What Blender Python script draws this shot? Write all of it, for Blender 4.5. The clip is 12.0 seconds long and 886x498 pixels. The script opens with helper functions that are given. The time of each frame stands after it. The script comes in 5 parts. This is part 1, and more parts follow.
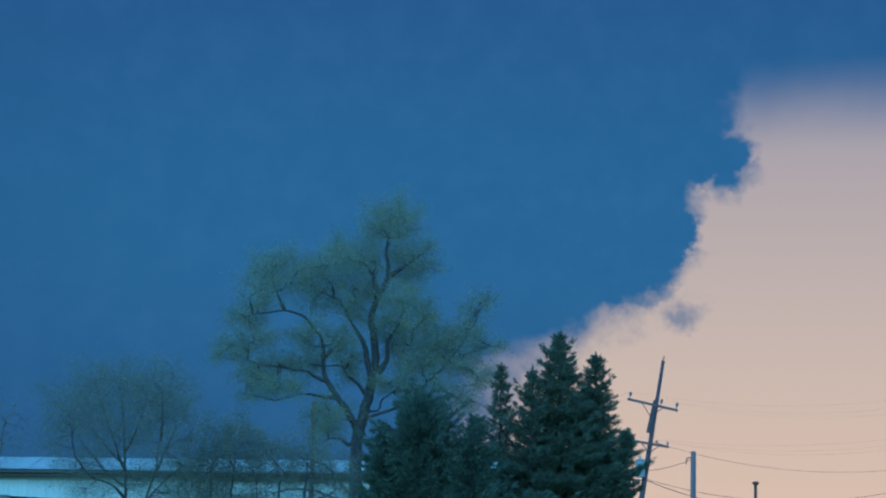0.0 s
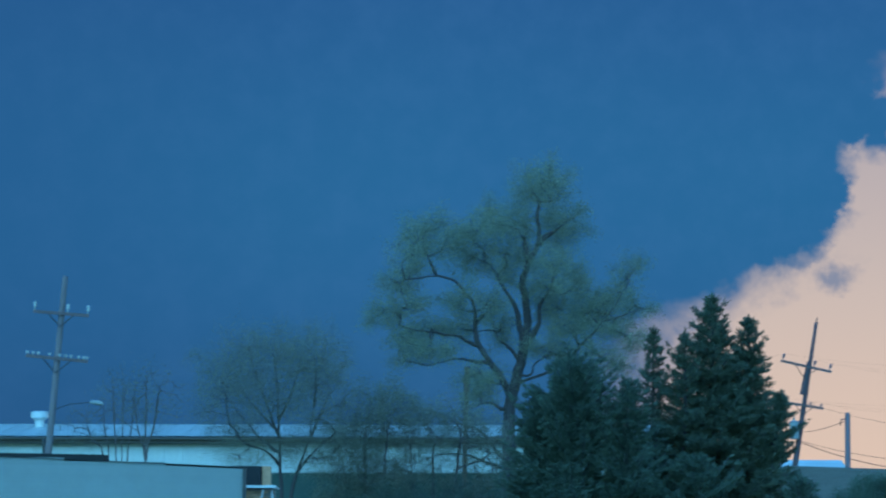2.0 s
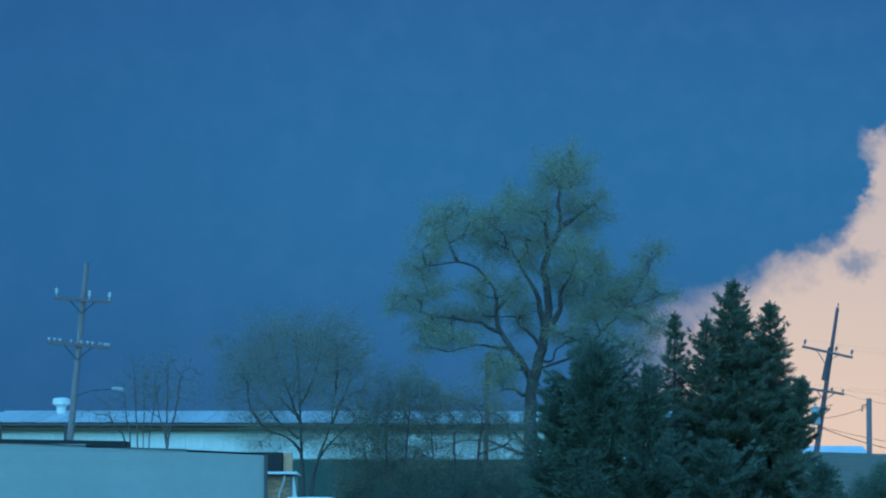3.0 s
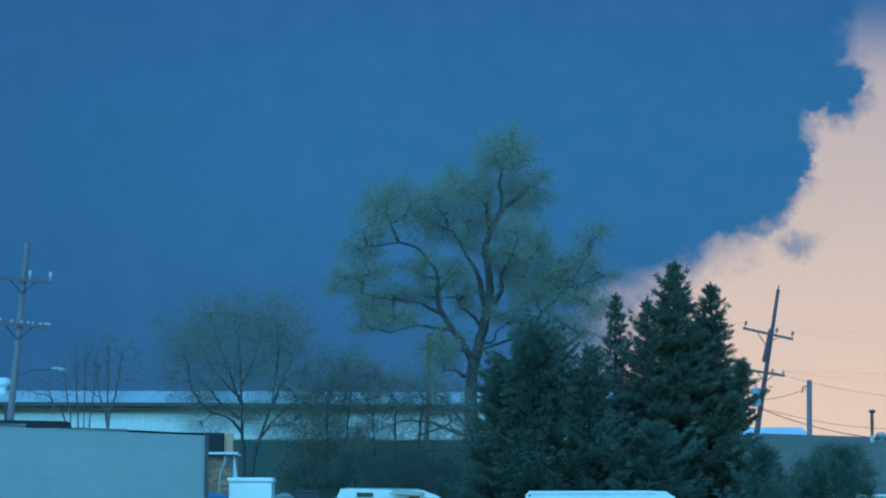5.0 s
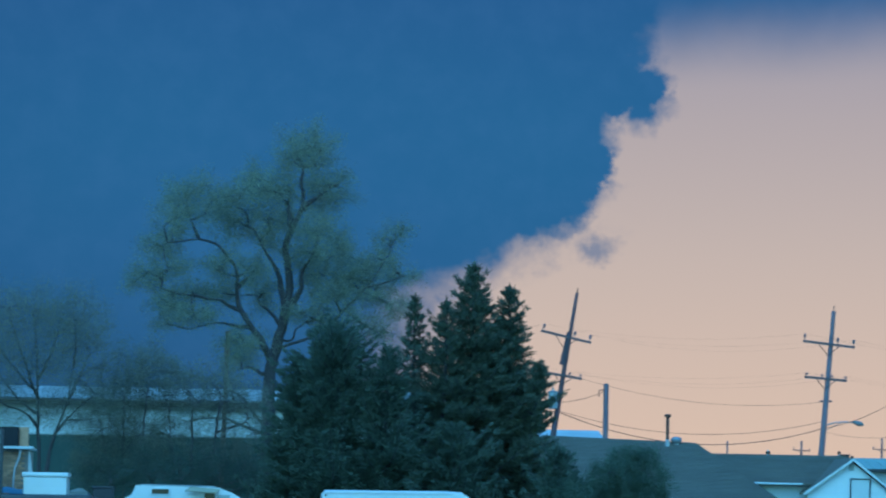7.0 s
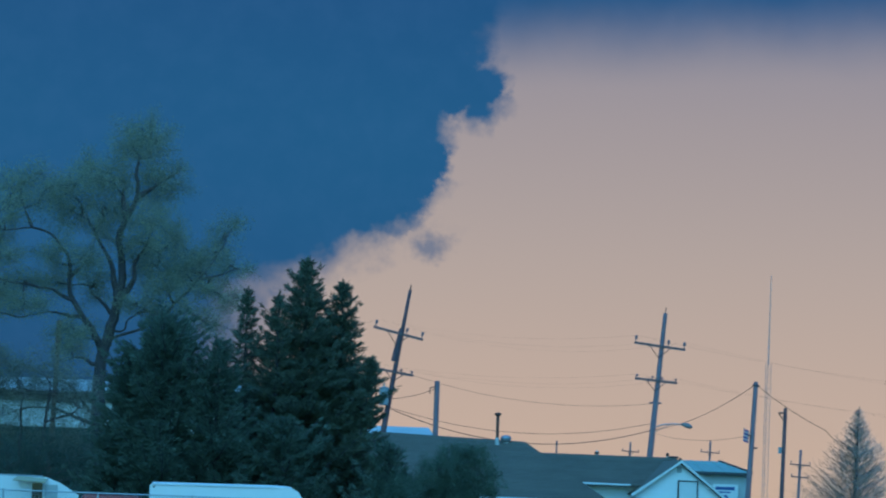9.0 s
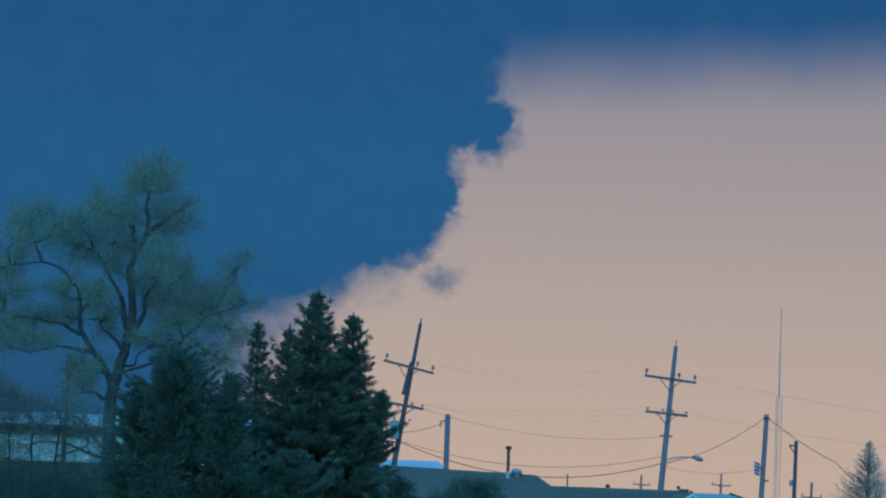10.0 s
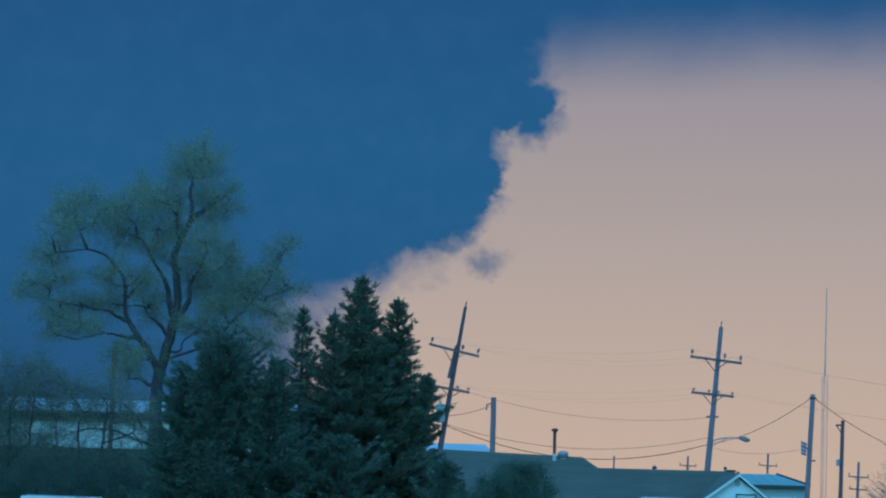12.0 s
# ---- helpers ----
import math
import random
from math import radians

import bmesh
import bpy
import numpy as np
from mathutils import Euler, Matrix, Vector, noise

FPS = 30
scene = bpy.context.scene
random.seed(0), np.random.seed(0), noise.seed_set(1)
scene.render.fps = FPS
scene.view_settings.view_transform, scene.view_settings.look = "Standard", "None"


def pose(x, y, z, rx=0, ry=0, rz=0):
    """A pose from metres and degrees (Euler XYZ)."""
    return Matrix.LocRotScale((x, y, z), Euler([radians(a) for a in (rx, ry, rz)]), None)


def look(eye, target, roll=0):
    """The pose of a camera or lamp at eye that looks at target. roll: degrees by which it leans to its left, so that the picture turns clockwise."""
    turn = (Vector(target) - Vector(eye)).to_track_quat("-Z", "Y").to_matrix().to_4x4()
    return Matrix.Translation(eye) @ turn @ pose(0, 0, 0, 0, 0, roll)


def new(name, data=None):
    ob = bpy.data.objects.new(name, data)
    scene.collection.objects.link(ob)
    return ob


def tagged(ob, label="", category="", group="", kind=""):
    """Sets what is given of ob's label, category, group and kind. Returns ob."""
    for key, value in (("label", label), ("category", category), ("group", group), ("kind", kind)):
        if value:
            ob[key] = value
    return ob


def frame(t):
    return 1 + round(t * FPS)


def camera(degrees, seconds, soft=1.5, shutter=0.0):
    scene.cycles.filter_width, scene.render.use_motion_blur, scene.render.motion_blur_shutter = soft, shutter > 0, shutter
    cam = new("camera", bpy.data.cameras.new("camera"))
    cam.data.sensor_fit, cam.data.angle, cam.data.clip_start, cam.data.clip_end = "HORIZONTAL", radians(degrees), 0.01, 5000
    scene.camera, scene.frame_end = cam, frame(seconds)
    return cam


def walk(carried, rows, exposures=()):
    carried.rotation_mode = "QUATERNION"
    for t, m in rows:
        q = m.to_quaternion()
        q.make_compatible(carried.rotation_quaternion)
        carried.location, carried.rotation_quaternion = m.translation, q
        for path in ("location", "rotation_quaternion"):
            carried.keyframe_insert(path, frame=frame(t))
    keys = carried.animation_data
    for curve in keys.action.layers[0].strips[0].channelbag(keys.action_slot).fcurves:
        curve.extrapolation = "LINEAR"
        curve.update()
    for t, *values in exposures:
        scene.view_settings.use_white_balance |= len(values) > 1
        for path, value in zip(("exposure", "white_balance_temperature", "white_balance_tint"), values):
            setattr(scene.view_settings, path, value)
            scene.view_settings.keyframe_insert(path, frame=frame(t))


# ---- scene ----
# The camera stands at eye height and only turns: seconds, heading, tilt and lean in degrees.
cam = camera(13.75, 12.0, soft=2.1, shutter=0.5)
EYE = (0.0, 0.0, 1.6)
PATH = [
    (0, 1.268, 5.213, 0.60),
    (0.5, 1.182, 5.125, 0.48),
    (1, 1.137, 5.007, 0.60),
    (1.5, 0.080, 4.790, 0.25),
    (2, -1.092, 4.642, 0.16),
    (2.5, -1.492, 4.519, 0.09),
    (3, -1.421, 4.426, 0.11),
    (3.2, -1.347, 4.445, 0.12),
    (4.8, -0.542, 4.178, 0.20),
    (5, -0.504, 4.129, 0.20),
    (5.5, -0.000, 3.995, 0.54),
    (6, 1.094, 4.034, 0.83),
    (6.5, 1.878, 4.134, 0.95),
    (7, 2.616, 4.150, 1.03),
    (7.5, 3.189, 4.077, 1.16),
    (7.7, 3.432, 4.036, 1.26),
    (9.3, 5.324, 4.209, 2.18),
    (9.5, 5.085, 4.365, 2.16),
    (10, 5.032, 4.670, 1.97),
    (10.5, 4.794, 4.581, 1.88),
    (11, 4.530, 4.536, 1.67),
    (11.5, 4.429, 4.464, 1.69),
    (12, 4.348, 4.389, 1.43),
]

def aim(heading, tilt, lean):
    h, e = radians(heading), radians(tilt)
    return look(EYE, (EYE[0] + 100 * math.sin(h) * math.cos(e), EYE[1] + 100 * math.cos(h) * math.cos(e), EYE[2] + 100 * math.sin(e)), lean)


walk(cam, [(t, aim(h, e, r)) for t, h, e, r in PATH],
     [(0.0, 0.06), (1.5, 0.05), (2.5, 0.26), (5.5, 0.27), (6.5, 0.13), (7.5, 0.0), (9.3, -0.28), (10.5, -0.3), (12.0, -0.24)])

# ---- world and light ----
SUN_EL, SUN_AZ = 42.0, 205.0
world = bpy.data.worlds.new("storm_sky")
scene.world = world
world.use_nodes = True


class Net:
    """Small helper for node trees."""

    def __init__(self, tree):
        self.tree = tree
        tree.nodes.clear()

    def node(self, kind):
        return self.tree.nodes.new(kind)

    def link(self, a, b):
        self.tree.links.new(a, b)

    def put(self, socket, value):
        if isinstance(value, bpy.types.NodeSocket):
            self.tree.links.new(value, socket)
        else:
            socket.default_value = value

    def math(self, op, a, b=0.0, c=0.0, clamp=False):
        n = self.node("ShaderNodeMath")
        n.operation, n.use_clamp = op, clamp
        for s, v in zip(n.inputs, (a, b, c)):
            self.put(s, v)
        return n.outputs[0]

    def smooth(self, value, lo, hi):
        n = self.node("ShaderNodeMapRange")
        n.interpolation_type = "SMOOTHSTEP"
        self.put(n.inputs[0], value)
        n.inputs[1].default_value, n.inputs[2].default_value = lo, hi
        return n.outputs[0]

    def mix(self, fac, a, b, blend="MIX"):
        n = self.node("ShaderNodeMix")
        n.data_type, n.blend_type = "RGBA", blend
        self.put(n.inputs[0], fac)
        self.put(n.inputs[6], a)
        self.put(n.inputs[7], b)
        return n.outputs[2]

    def ramp(self, fac, stops, ease="LINEAR"):
        n = self.node("ShaderNodeValToRGB")
        n.color_ramp.interpolation = ease
        while len(n.color_ramp.elements) < len(stops):
            n.color_ramp.elements.new(0.5)
        for e, (p, c) in zip(n.color_ramp.elements, stops):
            e.position, e.color = p, (*c, 1)
        self.put(n.inputs[0], fac)
        return n.outputs[0]

    def noise(self, vector, scale, detail=4.0, rough=0.55):
        n = self.node("ShaderNodeTexNoise")
        if vector is not None:
            self.put(n.inputs["Vector"], vector)
        n.inputs["Scale"].default_value, n.inputs["Detail"].default_value, n.inputs["Roughness"].default_value = scale, detail, rough
        return n


def srgb(r, g, b):
    return tuple((v / 255 / 12.92 if v / 255 <= 0.04045 else ((v / 255 + 0.055) / 1.055) ** 2.4) for v in (r, g, b))


def build_sky():
    net = Net(world.node_tree)
    way = net.node("ShaderNodeTexCoord").outputs["Generated"]
    xyz = net.node("ShaderNodeSeparateXYZ")
    net.link(way, xyz.inputs[0])
    az = net.math("DEGREES", net.math("ARCTAN2", xyz.outputs[0], xyz.outputs[1]))
    el = net.math("DEGREES", net.math("ARCSINE", xyz.outputs[2]))
    flat = net.node("ShaderNodeCombineXYZ")
    net.put(flat.inputs[0], az)
    net.put(flat.inputs[1], el)
    flat = flat.outputs[0]
    # ragged rim of the storm cloud: heading of the rim for each elevation, bent by two sizes of billow
    def swirl(scale, amount, detail=3.0):
        n = net.noise(flat, scale, detail, 0.5)
        sep = net.node("ShaderNodeSeparateXYZ")
        net.link(n.outputs["Color"], sep.inputs[0])
        return [net.math("MULTIPLY", net.math("SUBTRACT", sep.outputs[k], 0.5), amount) for k in (0, 1)]

    big, mid, small = swirl(0.9, 0.5), swirl(2.2, 0.55), swirl(6.0, 0.34, 5.0)
    az_w = net.math("ADD", az, net.math("ADD", net.math("ADD", big[0], mid[0]), small[0]))
    el_w = net.math("ADD", el, net.math("ADD", net.math("MULTIPLY", net.math("ADD", big[1], mid[1]), 0.7), small[1]))
    rim = net.node("ShaderNodeFloatCurve")
    pts = [(-30, 1.7), (2.9, 2.35), (3.3, 2.55), (3.58, 2.9), (3.8, 3.3), (4.0, 3.65), (4.2, 4.0), (4.4, 4.5), (4.6, 4.82), (4.95, 4.97), (5.35, 5.16), (5.7, 5.2), (6.0, 5.34), (6.4, 5.58), (7.1, 5.8), (7.5, 5.9), (8.2, 6.0), (30, 7)]
    cur = rim.mapping.curves[0]
    while len(cur.points) < len(pts):
        cur.points.new(0.5, 0.5)
    for c, (e, a) in zip(cur.points, pts):
        c.location = ((e + 30) / 60, (a + 10) / 30)
        c.handle_type = "VECTOR" if abs(e) > 10 else "AUTO"
    rim.mapping.update()
    net.put(rim.inputs[1], net.math("DIVIDE", net.math("ADD", el_w, 30.0), 60.0))
    rim_az = net.math("SUBTRACT", net.math("MULTIPLY", rim.outputs[0], 30.0), 10.0)
    inside = net.math("SUBTRACT", rim_az, az_w)

    def lobe(a, e, ra, re):
        """Depth inside a rounded lobe of cloud, in degrees."""
        u = net.math("DIVIDE", net.math("SUBTRACT", az_w, a), ra)
        v = net.math("DIVIDE", net.math("SUBTRACT", el_w, e), re)
        r = net.math("SQRT", net.math("ADD", net.math("MULTIPLY", u, u), net.math("MULTIPLY", v, v)))
        return net.math("MULTIPLY", net.math("SUBTRACT", 1.0, r), min(ra, re))

    # the hanging nose of the cloud overlaps its own rim
    inside = net.math("MAXIMUM", inside, lobe(5.72, 6.62, 0.40, 0.48))
    # crisp in places high up, frayed lower down
    low = net.math("SUBTRACT", 1.0, net.smooth(el, 3.4, 5.0))
    fray = net.smooth(net.noise(flat, 1.3, 2.0, 0.5).outputs[0], 0.4, 0.65)
    soft = net.math("ADD", net.math("ADD", 0.22, net.math("MULTIPLY", fray, 0.5)), net.math("MULTIPLY", low, 2.1))
    clear = net.math("SUBTRACT", 1.0, net.smooth(net.math("DIVIDE", inside, soft), -0.5, 0.5))
    # a small torn-off puff below the rim, and thin shreds along the frayed foot
    puff = net.math("MULTIPLY", net.smooth(lobe(5.0, 4.22, 0.36, 0.2), -0.08, 0.17), 0.62)
    shred = net.noise(flat, 1.7, 5.0, 0.6)
    shred = net.math("MULTIPLY", net.smooth(shred.outputs[0], 0.5, 0.68), net.math("MULTIPLY", low, net.smooth(inside, -1.3, 0.1)))
    clear = net.math("MULTIPLY", clear, net.math("SUBTRACT", 1.0, net.math("MAXIMUM", puff, net.math("MULTIPLY", shred, 0.45))))
    roof = net.math("SUBTRACT", 1.0, net.smooth(net.math("ADD", el, net.math("ADD", net.math("MULTIPLY", big[0], 0.6), net.math("MULTIPLY", az, -0.05))), 6.3, 7.95))
    clear = net.math("MULTIPLY", clear, roof)
    glow = net.ramp(net.math("DIVIDE", el, 10.0, clamp=True), [
        (0.0, srgb(217, 188, 167)), (0.15, srgb(213, 187, 171)), (0.4, srgb(193, 178, 172)), (0.62, srgb(174, 164, 168)), (0.8, srgb(150, 150, 168)), (1.0, srgb(126, 134, 164))], "B_SPLINE")
    bank = net.ramp(net.math("DIVIDE", el, 10.0, clamp=True), [
        (0.0, srgb(38, 80, 118)), (0.2, srgb(39, 88, 131)), (0.38, srgb(40, 99, 146)), (0.6, srgb(39, 103, 150)), (0.8, srgb(39, 94, 144)), (1.0, srgb(38, 84, 136))], "B_SPLINE")
    blotch = net.noise(flat, 0.28, 3.0, 0.5)
    bank = net.mix(net.math("MULTIPLY", blotch.outputs[0], 0.35), bank, (*srgb(34, 86, 142), 1))
    mottle = net.noise(flat, 1.6, 5.0, 0.6)
    bank = net.mix(net.math("MULTIPLY", net.smooth(mottle.outputs[0], 0.35, 0.75), 0.10), bank, (*srgb(70, 120, 175), 1))
    gloom = net.math("MULTIPLY", net.math("SUBTRACT", 1.0, net.smooth(az, -9.0, -1.0)), 0.4)
    bank = net.mix(gloom, bank, (*srgb(32, 79, 128), 1))
    front = net.mix(clear, bank, glow)
    # open blue sky overhead and behind
    sky = net.node("ShaderNodeTexSky")
    sky.sky_type = "NISHITA"
    sky.sun_disc = False
    sky.sun_elevation, sky.sun_rotation = radians(SUN_EL), radians(SUN_AZ)
    sky.air_density, sky.dust_density, sky.ozone_density = 1.6, 0.4, 3.0
    lift = net.mix(1.0, sky.outputs[0], (0.066, 0.212, 0.312, 1), "MULTIPLY")
    far = net.math("MAXIMUM", net.smooth(el, 14.0, 50.0), net.smooth(net.math("ABSOLUTE", az), 45.0, 100.0))
    both = net.mix(far, front, lift)
    bg = net.node("ShaderNodeBackground")
    net.link(both, bg.inputs[0])
    out = net.node("ShaderNodeOutputWorld")
    net.link(bg.outputs[0], out.inputs[0])


build_sky()

sun = new("sun", bpy.data.lights.new("sun", "SUN"))
sun.data.energy, sun.data.angle, sun.data.color = 0.75, radians(25), (0.2, 0.72, 1.0)
s_h, s_e = radians(SUN_AZ), radians(SUN_EL)
sun.matrix_world = look((60 * math.sin(s_h), 60 * math.cos(s_h), 60), (60 * math.sin(s_h) - math.sin(s_h) * math.cos(s_e), 60 * math.cos(s_h) - math.cos(s_h) * math.cos(s_e), 60 - math.sin(s_e)))


# ---- materials ----
def surface(name, color, rough=0.7, metal=0.0, vary=0.25, grain=6.0, bump=0.15, stain=0.5, island=0.0, stretch=(1, 1, 1), coat=0.0, leaf=0.0):
    """Procedural surface: fine grain and broad stains on a base colour, relief, and a shift from piece to piece."""
    m = bpy.data.materials.new(name)
    m.use_nodes = True
    net = Net(m.node_tree)
    place = net.node("ShaderNodeTexCoord").outputs["Object"]
    mp = net.node("ShaderNodeMapping")
    net.link(place, mp.inputs[0])
    mp.inputs["Scale"].default_value = stretch
    g = net.noise(mp.outputs[0], grain, 6.0, 0.6)
    s = net.noise(mp.outputs[0], stain, 4.0, 0.6)
    low = tuple(c * (1 - vary) for c in color)
    high = tuple(min(1.0, c * (1 + vary)) for c in color)
    tone = net.math("ADD", net.math("MULTIPLY", g.outputs[0], 0.5), net.math("MULTIPLY", s.outputs[0], 0.5))
    if island:
        geo = net.node("ShaderNodeNewGeometry")
        info = net.node("ShaderNodeObjectInfo")
        r = net.math("FRACT", net.math("ADD", geo.outputs["Random Per Island"], info.outputs["Random"]))
        tone = net.math("ADD", tone, net.math("MULTIPLY", net.math("SUBTRACT", r, 0.5), island))
    col = net.ramp(tone, [(0.25, low), (0.75, high)])
    b = net.node("ShaderNodeBsdfPrincipled")
    net.link(col, b.inputs["Base Color"])
    b.inputs["Roughness"].default_value, b.inputs["Metallic"].default_value = rough, metal
    b.inputs["Coat Weight"].default_value = coat
    if bump:
        bp = net.node("ShaderNodeBump")
        bp.inputs["Strength"].default_value, bp.inputs["Distance"].default_value = bump, 0.02
        net.link(g.outputs[0], bp.inputs["Height"])
        net.link(bp.outputs[0], b.inputs["Normal"])
    out = net.node("ShaderNodeOutputMaterial")
    if leaf:
        # thin blades let light through
        tr = net.node("ShaderNodeBsdfTranslucent")
        net.link(col, tr.inputs[0])
        mx = net.node("ShaderNodeMixShader")
        mx.inputs[0].default_value = leaf
        net.link(b.outputs[0], mx.inputs[1])
        net.link(tr.outputs[0], mx.inputs[2])
        net.link(mx.outputs[0], out.inputs[0])
    else:
        net.link(b.outputs[0], out.inputs[0])
    return m


GRASS = surface("grass", (0.05, 0.085, 0.03), 0.95, vary=0.4, grain=3, stain=0.15)
ASPHALT = surface("asphalt", (0.055, 0.055, 0.058), 0.9, vary=0.25, grain=20, stain=0.3)
GRAVEL = surface("gravel", (0.22, 0.2, 0.17), 0.95, vary=0.35, grain=8, stain=0.3)
POLE_WOOD = surface("weathered_pole_wood", (0.23, 0.155, 0.175), 0.85, vary=0.35, grain=9, stain=1.0, stretch=(1, 1, 0.15))
POLE_PALE = surface("bleached_pole_wood", (0.2, 0.155, 0.165), 0.85, vary=0.3, grain=9, stain=1.0, stretch=(1, 1, 0.15))
DARK_POLE = surface("creosoted_pole_wood", (0.13, 0.075, 0.085), 0.85, vary=0.4, grain=9, stain=1.0, stretch=(1, 1, 0.15))
ARM_WOOD = surface("crossarm_wood", (0.15, 0.1, 0.105), 0.85, vary=0.3, grain=9)
STEEL = surface("galvanised_steel", (0.42, 0.43, 0.44), 0.45, 0.8, vary=0.2, grain=10)
DARK_STEEL = surface("dark_steel", (0.06, 0.06, 0.065), 0.5, 0.6, vary=0.2, grain=10)
CERAMIC = surface("porcelain", (0.4, 0.4, 0.39), 0.25, vary=0.1, bump=0)
GREY_CERAMIC = surface("grey_porcelain", (0.17, 0.12, 0.13), 0.3, vary=0.1, bump=0)
LAMP_PAINT = surface("grey_lamp_paint", (0.2, 0.18, 0.18), 0.5, vary=0.12, grain=8)
CAN_PAINT = surface("transformer_paint", (0.3, 0.31, 0.32), 0.4, vary=0.12, grain=8)
WIRE = surface("wire", (0.05, 0.05, 0.052), 0.6, 0.3, vary=0.2, bump=0)
BARK = surface("bark", (0.07, 0.056, 0.06), 0.95, vary=0.4, grain=12, bump=0.5, stretch=(1, 1, 0.3))
TWIG = surface("twig", (0.12, 0.09, 0.09), 0.9, vary=0.3, grain=8)
WILLOW_LEAF = surface("young_willow_leaf", (0.295, 0.305, 0.21), 0.7, vary=0.35, grain=2, stain=0.4, island=0.6, bump=0, leaf=0.5)
BUD_LEAF = surface("budding_leaf", (0.24, 0.235, 0.175), 0.75, vary=0.35, grain=2, stain=0.4, island=0.6, bump=0, leaf=0.45)
NEEDLE = surface("spruce_needles", (0.148, 0.172, 0.118), 0.8, grain=2, stain=0.5, bump=0, vary=0.22, island=0.35, leaf=0.5)
CEDAR = surface("cedar_foliage", (0.132, 0.175, 0.128), 0.8, grain=2, stain=0.4, bump=0, vary=0.22, island=0.35, leaf=0.5)
BUSH_LEAF = surface("bush_leaf", (0.095, 0.13, 0.1), 0.75, grain=2, stain=0.4, bump=0, vary=0.25, island=0.4, leaf=0.5)
HOUSE_LEAF = surface("feathery_bush_leaf", (0.12, 0.165, 0.115), 0.75, grain=2, stain=0.4, bump=0, vary=0.3, island=0.5, leaf=0.5)
BARE_TWIG = surface("bare_straw_twig", (0.4, 0.29, 0.25), 0.9, vary=0.35, grain=6, island=0.5)
WHITE_SIDING = surface("white_lap_siding", (0.78, 0.78, 0.77), 0.5, vary=0.06, grain=4, stain=0.4, island=0.12)
WHITE_TRIM = surface("white_trim", (0.66, 0.66, 0.65), 0.5, vary=0.06, grain=5)
WHITE_METAL = surface("white_sheet_metal", (0.57, 0.58, 0.58), 0.4, grain=3, vary=0.2, stain=0.5, island=0.1)
ROOF_METAL = surface("pale_roof_sheet", (0.43, 0.44, 0.43), 0.42, 0.15, vary=0.45, stain=0.45, grain=2.5, island=0.1)
GREEN_PANEL = surface("green_wall_panel", (0.024, 0.06, 0.05), 0.7, vary=0.2, grain=3, island=0.2)
BLUE_METAL = surface("pale_blue_roof_sheet", (0.32, 0.45, 0.41), 0.45, 0.1, vary=0.12, grain=2, island=0.15)
GREY_METAL = surface("grey_wall_sheet", (0.38, 0.39, 0.38), 0.5, 0.0, vary=0.12, grain=2, island=0.12)
# Brown board colour, darkened to take in the shadow under the eave.
SHADED_FASCIA = surface("shaded_brown_fascia", (0.075, 0.055, 0.045), 0.7, vary=0.3, grain=5)
SHINGLE = surface("charcoal_shingle", (0.15, 0.127, 0.102), 0.95, vary=0.3, grain=10, stain=0.5, island=0.12)
BRICK = surface("brown_brick", (0.6, 0.3, 0.18), 0.9, vary=0.3, grain=12, island=0.5)
MORTAR = surface("mortar", (0.3, 0.24, 0.2), 0.95, vary=0.2, grain=12)
BLACK_TAR = surface("black_roofing", (0.018, 0.018, 0.02), 0.85, vary=0.3, grain=6)
BOX_PANEL = surface("ribbed_grey_panel", (0.255, 0.275, 0.27), 0.55, vary=0.1, grain=2.5, stain=0.35, island=0.1)
VEHICLE_WHITE = surface("vehicle_white", (0.68, 0.69, 0.69), 0.3, vary=0.05, grain=3, bump=0, coat=0.3)
DARK_GLASS = surface("dark_glass", (0.015, 0.018, 0.02), 0.08, vary=0.2, bump=0)
RUBBER = surface("rubber", (0.02, 0.02, 0.02), 0.85, vary=0.2)
TARP = surface("blue_tarp", (0.08, 0.33, 0.48), 0.45, vary=0.2, grain=6, bump=0.6)
TAN = surface("tan_awning", (0.42, 0.36, 0.24), 0.8, vary=0.15, grain=5)
BLUE_SIGN = surface("blue_lettering", (0.03, 0.08, 0.24), 0.6, vary=0.15)
RED_PAINT = surface("red_paint", (0.35, 0.04, 0.03), 0.5, vary=0.2)
CANVAS = surface("dull_canvas", (0.2, 0.21, 0.2), 0.9, vary=0.25, grain=6)
# Pale pinkish tone puts distance haze into the mast's base colour.
HAZED_MAST = surface("haze_paled_mast", (0.4, 0.3, 0.28), 0.6, vary=0.15, bump=0)
RUST = surface("rusty_steel", (0.13, 0.065, 0.05), 0.8, 0.2, vary=0.35, grain=12)
FLAG_WHITE = surface("flag_white", (0.34, 0.32, 0.32), 0.8, vary=0.06)
FLAG_BLUE = surface("flag_blue", (0.03, 0.05, 0.2), 0.8, vary=0.1)


# ---- builders ----
def mesh_from(name, verts, faces, material, smooth=False):
    me = bpy.data.meshes.new(name)
    me.from_pydata(verts, [], faces)
    me.materials.append(material)
    if smooth:
        me.polygons.foreach_set("use_smooth", [True] * len(me.polygons))
    me.update()
    return me


def part(name, data, material, parent, label="", kind=""):
    """Links a bmesh, or a (verts, faces) pair, as one mesh object under a thing or a part."""
    if isinstance(data, bmesh.types.BMesh):
        me = bpy.data.meshes.new(name)
        data.to_mesh(me)
        data.free()
        me.materials.append(material)
    else:
        me = mesh_from(name, data[0], data[1], material)
    ob = new(name, me)
    ob.parent = parent
    return tagged(ob, label, "", "", kind)


